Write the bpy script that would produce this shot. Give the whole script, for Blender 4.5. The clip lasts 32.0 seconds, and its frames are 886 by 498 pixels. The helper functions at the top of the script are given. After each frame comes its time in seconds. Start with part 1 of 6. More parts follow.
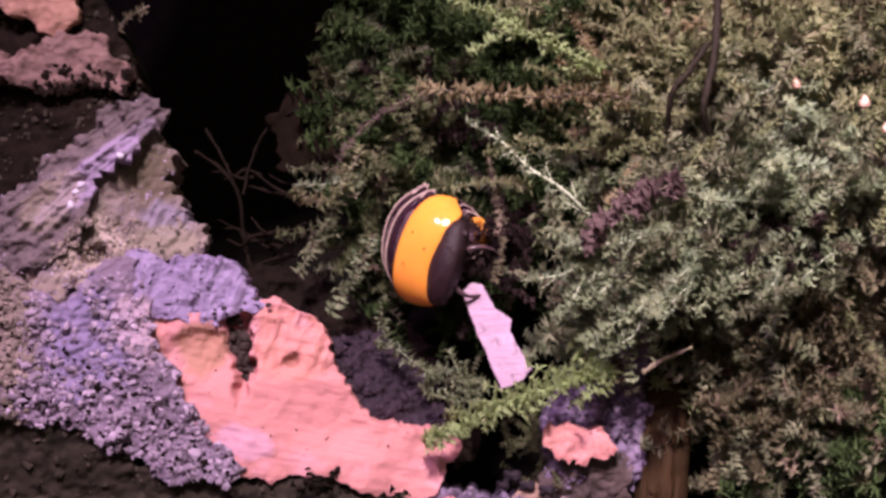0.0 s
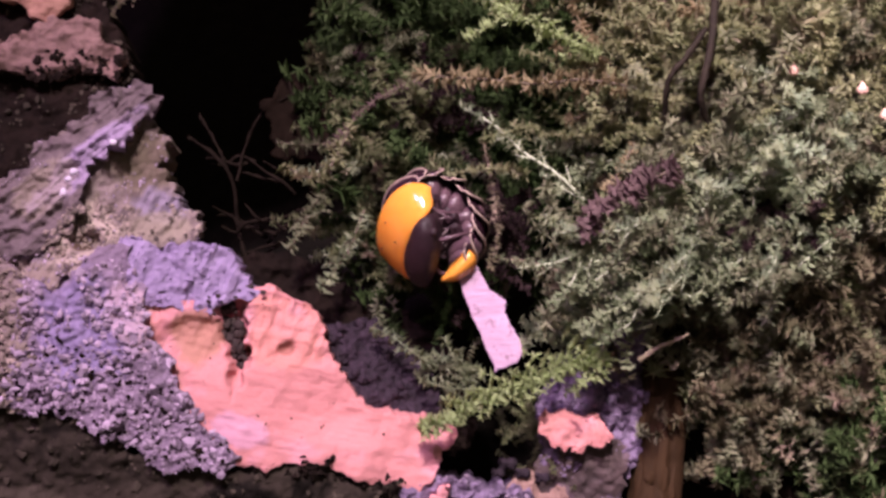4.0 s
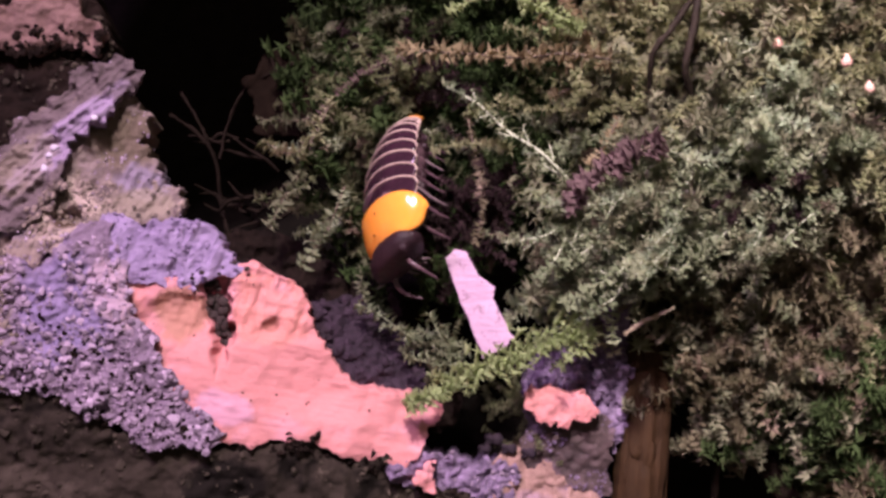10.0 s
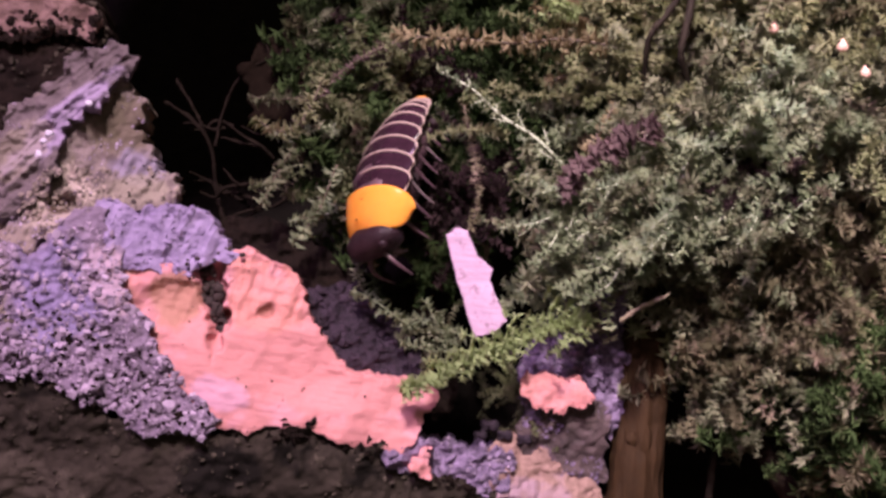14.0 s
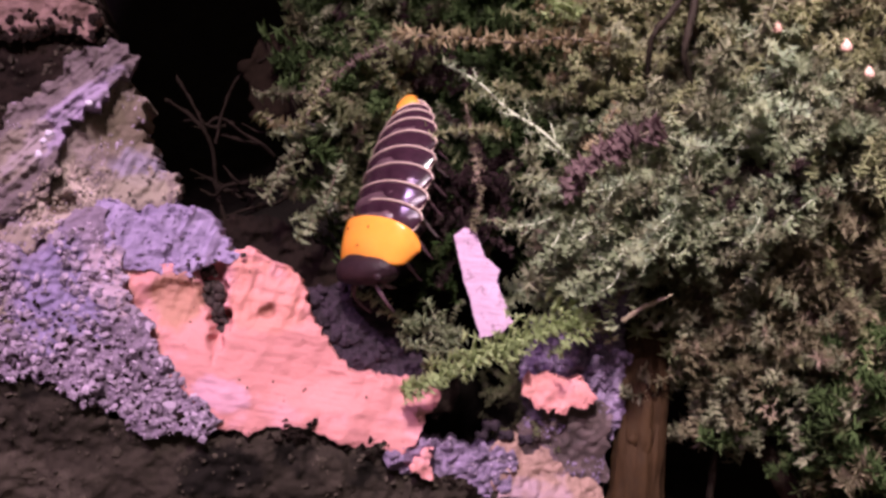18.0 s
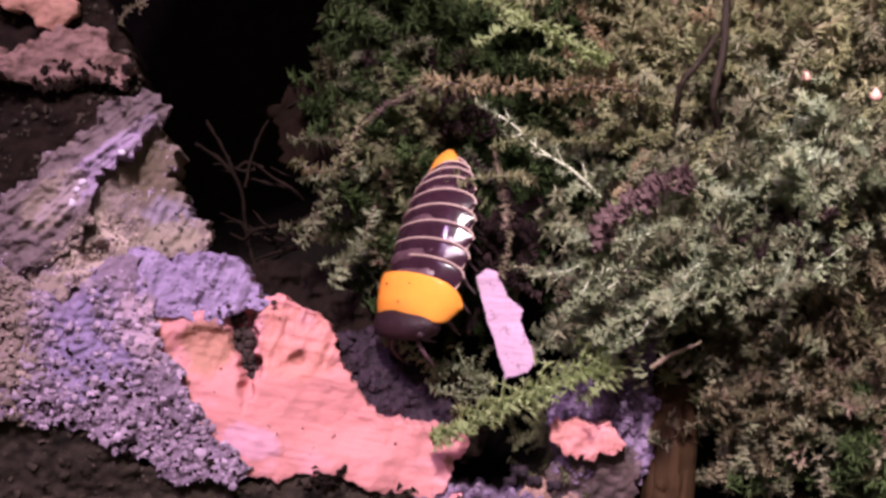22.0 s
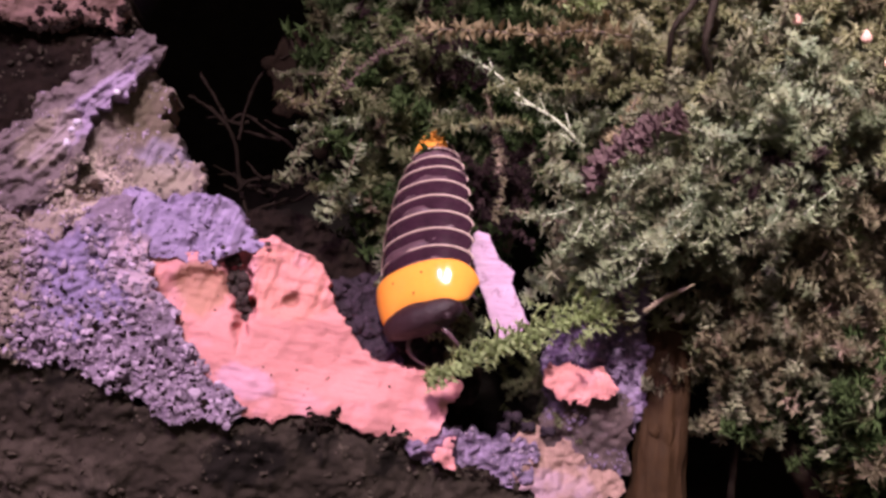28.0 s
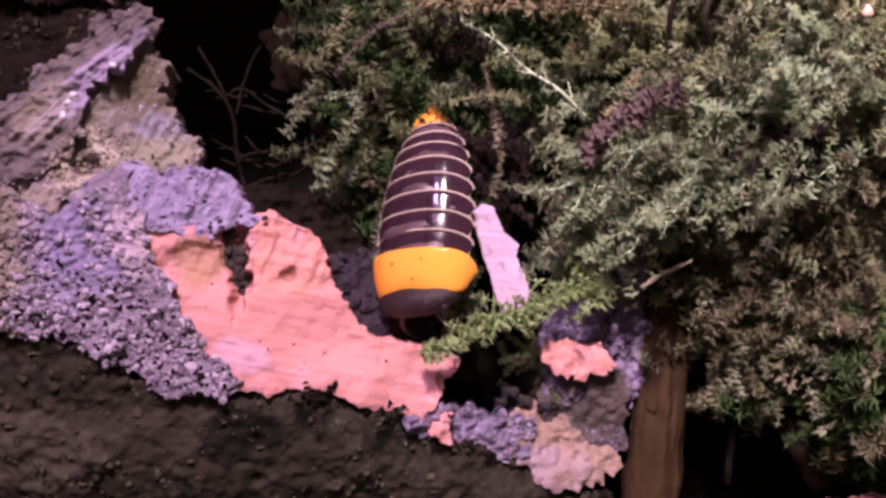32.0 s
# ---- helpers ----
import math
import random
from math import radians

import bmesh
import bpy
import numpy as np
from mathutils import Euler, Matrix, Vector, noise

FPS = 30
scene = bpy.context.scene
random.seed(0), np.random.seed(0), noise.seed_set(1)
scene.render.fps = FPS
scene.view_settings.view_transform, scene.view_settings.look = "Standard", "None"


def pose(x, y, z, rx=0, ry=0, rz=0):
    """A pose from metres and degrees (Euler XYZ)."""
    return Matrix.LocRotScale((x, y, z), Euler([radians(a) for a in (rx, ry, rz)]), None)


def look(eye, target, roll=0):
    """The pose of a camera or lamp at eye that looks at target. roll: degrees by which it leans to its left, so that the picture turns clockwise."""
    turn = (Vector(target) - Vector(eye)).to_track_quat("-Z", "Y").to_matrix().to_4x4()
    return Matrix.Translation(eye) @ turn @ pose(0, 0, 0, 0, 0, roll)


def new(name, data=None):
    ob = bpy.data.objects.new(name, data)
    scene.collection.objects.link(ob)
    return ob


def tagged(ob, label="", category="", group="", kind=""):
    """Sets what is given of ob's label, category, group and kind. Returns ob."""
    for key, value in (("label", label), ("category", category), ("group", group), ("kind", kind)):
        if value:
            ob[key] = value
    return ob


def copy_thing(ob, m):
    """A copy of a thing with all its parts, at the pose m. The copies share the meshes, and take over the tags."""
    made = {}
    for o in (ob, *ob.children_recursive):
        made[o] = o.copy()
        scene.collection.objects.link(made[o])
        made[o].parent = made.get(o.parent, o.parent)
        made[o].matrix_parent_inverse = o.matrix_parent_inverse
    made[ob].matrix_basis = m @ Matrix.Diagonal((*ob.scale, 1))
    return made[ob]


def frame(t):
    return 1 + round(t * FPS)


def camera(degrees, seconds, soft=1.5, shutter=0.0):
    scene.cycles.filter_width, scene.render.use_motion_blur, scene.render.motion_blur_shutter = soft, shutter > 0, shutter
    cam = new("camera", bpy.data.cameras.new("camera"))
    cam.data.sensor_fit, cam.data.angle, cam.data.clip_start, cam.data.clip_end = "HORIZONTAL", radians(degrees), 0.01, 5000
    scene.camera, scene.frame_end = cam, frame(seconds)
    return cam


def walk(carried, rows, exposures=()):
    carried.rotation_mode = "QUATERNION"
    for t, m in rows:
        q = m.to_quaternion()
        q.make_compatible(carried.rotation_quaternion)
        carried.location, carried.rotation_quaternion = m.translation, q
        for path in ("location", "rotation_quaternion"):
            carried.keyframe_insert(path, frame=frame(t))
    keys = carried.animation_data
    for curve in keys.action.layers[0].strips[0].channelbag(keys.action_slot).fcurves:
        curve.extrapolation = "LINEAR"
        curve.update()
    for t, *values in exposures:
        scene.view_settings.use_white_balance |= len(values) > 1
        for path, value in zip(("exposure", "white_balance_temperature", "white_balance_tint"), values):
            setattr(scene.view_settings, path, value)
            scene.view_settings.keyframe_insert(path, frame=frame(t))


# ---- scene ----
# All lengths below are millimetres in a frame tipped towards the camera: x to the right, y up the slope, z towards the eye.
MM = 0.001
TIP = pose(0, 0, 0.075, 40, 0, 0)

# ---- camera ----
cam = camera(40, 32.0, soft=3.0)
EYE = [
    (0, 0.00038, 0.00159, 0.00094, 1.309, 0.896, 0.182),
    (0.5, 0.00031, 0.00195, 0.00093, 1.240, 0.833, 0.172),
    (1, 0.00005, 0.00128, 0.00099, 1.565, 0.746, 0.071),
    (1.5, -0.00007, 0.00068, 0.00085, 1.672, 0.746, 0.034),
    (2, 0.00020, 0.00118, 0.00068, 1.216, 0.753, 0.104),
    (2.5, 0.00038, 0.00171, 0.00076, 0.940, 0.809, 0.209),
    (3, 0.00052, 0.00191, 0.00074, 0.893, 0.903, 0.197),
    (3.5, 0.00019, 0.00143, 0.00068, 1.051, 0.674, 0.119),
    (4, 0.00011, 0.00194, 0.00033, 0.536, 0.557, 0.166),
    (4.5, 0.00028, 0.00166, 0.00028, 0.128, 0.525, 0.179),
    (6.5, -0.00032, 0.00072, 0.00032, 0.551, 0.211, 0.040),
    (7, -0.00008, 0.00065, 0.00046, 0.419, 0.321, 0.055),
    (7.5, -0.00016, 0.00071, 0.00007, 0.022, 0.150, 0.065),
    (8, -0.00003, 0.00037, -0.00009, -0.288, 0.103, 0.091),
    (8.5, 0.00015, 0.00033, -0.00007, -0.173, 0.066, 0.112),
    (9, 0.00000, -0.00000, -0.00000, -0.000, -0.000, 0.000),
    (9.5, 0.00008, 0.00065, -0.00017, -0.035, -0.073, -0.086),
    (10, -0.00005, 0.00072, -0.00014, -0.009, -0.239, -0.185),
    (10.5, 0.00031, 0.00039, -0.00032, -0.260, -0.203, -0.164),
    (11, 0.00008, 0.00003, -0.00033, -0.295, -0.478, -0.154),
    (11.5, 0.00035, 0.00003, -0.00002, -0.176, -0.286, -0.198),
    (12, 0.00016, 0.00010, -0.00007, 0.151, -0.295, -0.212),
    (12.5, -0.00012, -0.00032, 0.00003, 0.469, -0.296, -0.275),
    (13, -0.00022, -0.00067, 0.00004, 0.537, -0.359, -0.325),
    (13.5, -0.00026, -0.00045, -0.00021, 0.173, -0.403, -0.242),
    (14, 0.00015, -0.00015, -0.00029, -0.228, -0.340, -0.234),
    (14.5, -0.00033, -0.00033, -0.00042, -0.012, -0.615, -0.339),
    (16.5, 0.00011, 0.00036, -0.00061, -0.697, -0.425, -0.220),
    (17, 0.00030, 0.00003, -0.00058, -0.800, -0.389, -0.238),
    (17.5, 0.00022, 0.00077, -0.00062, -0.997, -0.321, -0.145),
    (18, -0.00020, 0.00118, -0.00070, -0.897, -0.440, -0.165),
    (18.5, -0.00019, 0.00120, -0.00071, -0.941, -0.289, -0.177),
    (19, 0.00006, 0.00170, -0.00075, -1.298, -0.281, -0.057),
    (19.5, 0.00011, 0.00304, -0.00083, -1.569, -0.182, -0.025),
    (20, -0.00032, 0.00360, -0.00005, -0.479, -0.083, -0.066),
    (20.5, -0.00051, 0.00388, 0.00005, 0.371, 0.390, -0.199),
    (21, -0.00046, 0.00373, 0.00004, 0.652, 0.654, -0.220),
    (21.5, -0.00031, 0.00392, 0.00013, 0.362, 0.822, -0.188),
    (22, -0.00099, 0.00392, -0.00024, -0.072, 0.516, -0.121),
    (22.5, -0.00066, 0.00343, -0.00018, -0.394, 0.421, 0.079),
    (23, -0.00138, 0.00179, -0.00013, 0.188, -0.064, 0.041),
    (23.5, -0.00158, 0.00126, -0.00001, 0.421, -0.067, -0.019),
    (24, -0.00173, 0.00112, 0.00010, 0.567, -0.071, -0.058),
    (24.5, -0.00161, 0.00121, 0.00017, 0.611, 0.117, -0.066),
    (25, -0.00145, 0.00138, 0.00030, 0.621, 0.174, -0.078),
    (25.5, -0.00151, 0.00029, 0.00023, 1.024, 0.099, -0.190),
    (27.5, -0.00152, -0.00220, 0.00003, 0.932, -0.073, -0.104),
    (28, -0.00154, -0.00301, 0.00003, 0.759, -0.041, -0.086),
    (28.5, -0.00165, -0.00336, -0.00008, 0.572, -0.052, 0.013),
    (29, -0.00131, -0.00366, -0.00019, 0.285, -0.003, -0.016),
    (29.5, -0.00171, -0.00349, -0.00024, 0.057, -0.208, 0.019),
    (30, -0.00140, -0.00379, -0.00003, 0.343, -0.017, -0.003),
    (30.5, -0.00118, -0.00340, 0.00008, 0.286, 0.191, 0.051),
    (31, -0.00143, -0.00297, -0.00015, -0.011, 0.111, 0.117),
    (31.5, -0.00131, -0.00363, -0.00028, 0.091, 0.068, 0.039),
    (32, -0.00091, -0.00321, -0.00027, -0.322, 0.156, 0.120),
]
walk(cam, [(r[0], TIP @ pose(r[1], r[2], 0.118 + r[3], r[4], r[5], r[6])) for r in EYE])

# ---- light ----
world = bpy.data.worlds.new("room")
scene.world = world
world.use_nodes = True
world.node_tree.nodes["Background"].inputs["Color"].default_value = (1.0, 0.80, 0.68, 1)
world.node_tree.nodes["Background"].inputs["Strength"].default_value = 0.155


def lamp(name, x, y, z, size, watts, colour, aim, cone=100):
    data = bpy.data.lights.new(name, "AREA")
    data.shape, data.size, data.energy, data.color = "DISK", size, watts, colour
    data.spread = radians(cone)
    ob = new(name, data)
    ob.matrix_world = look((x, y, z), aim)
    return ob


# Diodes in the hood above the tank: a lilac one over the log, a row of pale ones over the moss
lamp("hood_lamp", -0.105, 0.015, 0.36, 0.012, 0.128, (0.86, 0.50, 1.0), (-0.030, 0.0, 0.08))
for x, watts in ((-0.080, 0.040), (-0.050, 0.070), (-0.015, 0.095)):
    lamp("hood_lamp", x, -0.030, 0.40, 0.012, watts, (1.0, 0.72, 0.90), (0.045, 0, 0.075))
lamp("hood_lamp", -0.015, 0.005, 0.40, 0.022, 0.155, (1.0, 0.86, 0.87), (0.044, -0.004, 0.075), 42)


# ---- small helpers ----
def hash3(i, j, k, seed):
    h = np.sin(i * 127.1 + j * 311.7 + k * 74.7 + seed * 13.37) * 43758.5453
    return h - np.floor(h)


def vnoise(p, scale, seed=0):
    """Smooth value noise in 0..1 at points p (n, 3); scale: cells per mm."""
    q = np.asarray(p) * scale
    i = np.floor(q)
    f = q - i
    f = f * f * (3 - 2 * f)
    out = 0
    for a in (0, 1):
        for b in (0, 1):
            for c in (0, 1):
                w = (f[:, 0] if a else 1 - f[:, 0]) * (f[:, 1] if b else 1 - f[:, 1]) * (f[:, 2] if c else 1 - f[:, 2])
                out = out + w * hash3(i[:, 0] + a, i[:, 1] + b, i[:, 2] + c, seed)
    return out


def fbm(p, scale, seed=0, octaves=4):
    out, amp = 0, 0.5
    for o in range(octaves):
        out = out + amp * (vnoise(p, scale * 2 ** o, seed + o) - 0.5)
        amp *= 0.5
    return out


def grains(p, scale, seed=0):
    """Distance to the nearest of scattered points: 0 at a grain's middle, near 1 between grains."""
    q = np.asarray(p)[:, :2] * scale
    i = np.floor(q)
    best = np.full(len(q), 9.0)
    for a in (-1, 0, 1):
        for b in (-1, 0, 1):
            gx, gy = i[:, 0] + a, i[:, 1] + b
            dx = gx + hash3(gx, gy, 0, seed) - q[:, 0]
            dy = gy + hash3(gx, gy, 5, seed) - q[:, 1]
            best = np.minimum(best, dx * dx + dy * dy)
    return np.sqrt(best)


def mesh_of(name, verts, faces, material, smooth=True):
    me = bpy.data.meshes.new(name)
    me.from_pydata((np.asarray(verts) * MM).tolist(), [], faces if isinstance(faces, list) else faces.tolist())
    me.materials.append(material)
    if smooth:
        me.polygons.foreach_set("use_smooth", [True] * len(me.polygons))
    me.update()
    return me


def tris_mesh(name, verts, tris, material):
    """A large mesh of triangles, set in one go."""
    me = bpy.data.meshes.new(name)
    n, m = len(verts), len(tris)
    me.vertices.add(n), me.loops.add(3 * m), me.polygons.add(m)
    me.vertices.foreach_set("co", (np.asarray(verts, float) * MM).ravel())
    me.loops.foreach_set("vertex_index", np.asarray(tris, np.int32).ravel())
    me.polygons.foreach_set("loop_start", np.arange(0, 3 * m, 3, dtype=np.int32))
    me.polygons.foreach_set("use_smooth", np.ones(m, bool))
    me.materials.append(material)
    me.update(calc_edges=True)
    me.validate()
    return me


BASE = {}


def thing(name, base, label, category, group="", kind=""):
    """An empty at the base of a thing; its parts are built in the tipped frame."""
    ob = new(name)
    ob.empty_display_size = 0.003
    ob.matrix_world = TIP @ Matrix.Translation(Vector(base) * MM)
    BASE[ob.name] = np.array(base, float)
    return tagged(ob, label, category, group, kind)


def part(name, verts, faces, material, parent, label="", smooth=True):
    base = BASE.get(parent.name, np.zeros(3))
    ob = new(name, mesh_of(name, np.asarray(verts) - base, faces, material, smooth))
    ob.parent = parent
    if label:
        ob["label"] = label
    BASE[ob.name] = base
    return ob


def single(name, verts, faces, material, label, category, group="", kind="", smooth=True):
    """A thing of one mesh, with its origin at its lowest point."""
    v = np.asarray(verts, float)
    low = v[np.argmin(v[:, 1] * 0.643 + v[:, 2] * 0.766)]
    base = np.array([v[:, 0].mean(), low[1], low[2]])
    ob = new(name, mesh_of(name, v - base, faces, material, smooth))
    ob.matrix_world = TIP @ Matrix.Translation(Vector(base) * MM)
    return tagged(ob, label, category, group, kind)


def spline(points, per, closed=False):
    """Catmull-Rom through the points, per steps a span."""
    p = np.asarray(points, float)
    n = len(p)
    out = []
    for i in range(n if closed else n - 1):
        a, b, c, d = ((p[(i - 1) % n], p[i], p[(i + 1) % n], p[(i + 2) % n]) if closed else
                      (p[max(i - 1, 0)], p[i], p[i + 1], p[min(i + 2, n - 1)]))
        for s in np.arange(per) / per:
            out.append(0.5 * (2 * b + (c - a) * s + (2 * a - 5 * b + 4 * c - d) * s * s + (3 * b - a - 3 * c + d) * s ** 3))
    if not closed:
        out.append(p[-1])
    return np.array(out)


def tube(points, radii, sides=6, rough=0.0, seed=0):
    """A tapered round rod along the points; closed at both ends."""
    p = np.asarray(points, float)
    r = np.interp(np.linspace(0, 1, len(p)), np.linspace(0, 1, len(radii)), radii)
    tang = np.gradient(p, axis=0)
    tang /= np.linalg.norm(tang, axis=1)[:, None] + 1e-9
    up = np.array([0.31, 0.17, 0.93])
    verts, faces = [], []
    for k in range(len(p)):
        a = np.cross(tang[k], up)
        a /= np.linalg.norm(a) + 1e-9
        b = np.cross(tang[k], a)
        for s in range(sides):
            w = 2 * math.pi * s / sides
            verts.append(p[k] + r[k] * (math.cos(w) * a + math.sin(w) * b))
    for k in range(len(p) - 1):
        for s in range(sides):
            t = (s + 1) % sides
            faces.append([k * sides + s, k * sides + t, (k + 1) * sides + t, (k + 1) * sides + s])
    faces.append(list(range(sides))[::-1])
    faces.append(list(range((len(p) - 1) * sides, len(p) * sides)))
    verts = np.array(verts)
    if rough:
        verts = verts + rough * np.stack([fbm(verts, 0.9 / max(r.max(), 0.2), seed + i) for i in range(3)], 1)
    return verts, faces


def slab(outline, step, thick, relief, jag=0.5, seed=0, bulge=0.6, per=16):
    """A lump of wood or soil: its outer face spans the outline (x, y, z), takes the relief and rounds off at a ragged edge;
    its sides run back by thick. relief(p, d) gives the height at points p, d mm inside the edge."""
    ctrl = np.asarray(outline, float)
    edge = spline(ctrl, per, True)
    nxt = np.roll(edge, -1, 0) - np.roll(edge, 1, 0)
    nor = np.stack([nxt[:, 1], -nxt[:, 0]], 1)
    nor /= np.linalg.norm(nor, axis=1)[:, None] + 1e-9
    flat3 = np.c_[edge[:, :2], np.zeros(len(edge))]
    wob = fbm(flat3, 0.35, seed, 5) * jag * 2.6 + fbm(flat3, 1.6, seed + 3, 3) * jag * 1.4
    poly = edge[:, :2] + nor * wob[:, None]
    x0, y0 = poly.min(0) - step
    x1, y1 = poly.max(0) + step
    nx, ny = int((x1 - x0) / step) + 2, int((y1 - y0) / step) + 2
    gx, gy = np.meshgrid(x0 + step * np.arange(nx), y0 + step * np.arange(ny))
    g = np.c_[gx.ravel(), gy.ravel()]
    g = g + step * 0.3 * (np.c_[hash3(g[:, 0], g[:, 1], 1, seed), hash3(g[:, 0], g[:, 1], 2, seed)] - 0.5)
    a, b = poly, np.roll(poly, -1, 0)
    best, near, inside = np.full(len(g), 1e9), np.zeros((len(g), 2)), np.zeros(len(g), bool)
    for s, e in zip(a, b):
        v = e - s
        w = g - s
        t = np.clip((w @ v) / (v @ v + 1e-12), 0, 1)
        q = s + t[:, None] * v
        d = ((g - q) ** 2).sum(1)
        m = d < best
        best[m], near[m] = d[m], q[m]
        cross = (s[1] > g[:, 1]) != (e[1] > g[:, 1])
        inside ^= cross & (g[:, 0] < (e[0] - s[0]) * (g[:, 1] - s[1]) / (e[1] - s[1] + 1e-12) + s[0])
    dist = np.sqrt(best) * np.where(inside, 1, -1)
    idx = np.arange(nx * ny).reshape(ny, nx)
    quads = np.stack([idx[:-1, :-1], idx[:-1, 1:], idx[1:, 1:], idx[1:, :-1]], -1).reshape(-1, 4)
    quads = quads[(dist[quads] > 0).sum(1) >= 2]
    out = dist < 0
    g[out] = near[out]
    d = np.maximum(dist, 0)
    used = np.unique(quads)
    back = np.full(nx * ny, -1)
    back[used] = np.arange(len(used))
    quads, g, d = back[quads], g[used], d[used]
    w = 1 / (((g[:, None, :] - ctrl[None, :, :2]) ** 2).sum(2) + 2.0) ** 1.5
    z = (w * ctrl[None, :, 2]).sum(1) / w.sum(1)
    p = np.c_[g, z]
    z = z + relief(p, d) * np.clip(d / 0.3, 0.85, 1) + bulge * (1 - np.exp(-d / 1.2)) - bulge
    top = np.c_[g, z]
    # ragged sides
    count = {}
    for f in quads:
        for k in range(4):
            e = (f[k], f[(k + 1) % 4])
            count[e] = count.get(e, 0) + 1
    rim = [e for e in count if (e[1], e[0]) not in count]
    verts, faces = [top], quads.tolist()
    ids = {}
    mid = g.mean(0)
    n = len(top)
    rings = 3
    extra = []
    for e in rim:
        for v in e:
            if v not in ids:
                ids[v] = n + len(extra)
                for k in range(1, rings + 1):
                    s = k / rings
                    inw = (mid - g[v]) * 0.10 * s
                    j = (hash3(float(v), k, 3, seed) - 0.5) * step * 1.5
                    extra.append([g[v, 0] + inw[0] + j, g[v, 1] + inw[1] + j, top[v, 2] - thick * s])
    for e0, e1 in rim:
        lo = [e0] + [ids[e0] + k for k in range(rings)]
        hi = [e1] + [ids[e1] + k for k in range(rings)]
        for k in range(rings):
            faces.append([hi[k], lo[k], lo[k + 1], hi[k + 1]])
    if extra:
        verts.append(np.array(extra))
    return np.vstack(verts), faces


def lump(x, y, z, r, seed, stretch=(1, 1, 1), rough=0.5, level=2):
    bm = bmesh.new()
    bmesh.ops.create_icosphere(bm, subdivisions=level, radius=1)
    v = np.array([q.co[:] for q in bm.verts])
    f = [[q.index for q in face.verts] for face in bm.faces]
    bm.free()
    k = 1 + rough * 1.4 * fbm(v * 1.0 + seed * 7.1, 1.1, seed, 4)
    return v * k[:, None] * r * np.array(stretch) + np.array((x, y, z)), f


def joined(pieces):
    vs, fs, n = [], [], 0
    for v, f in pieces:
        vs.append(v)
        fs += [[i + n for i in q] for q in f]
        n += len(v)
    return np.vstack(vs), fs


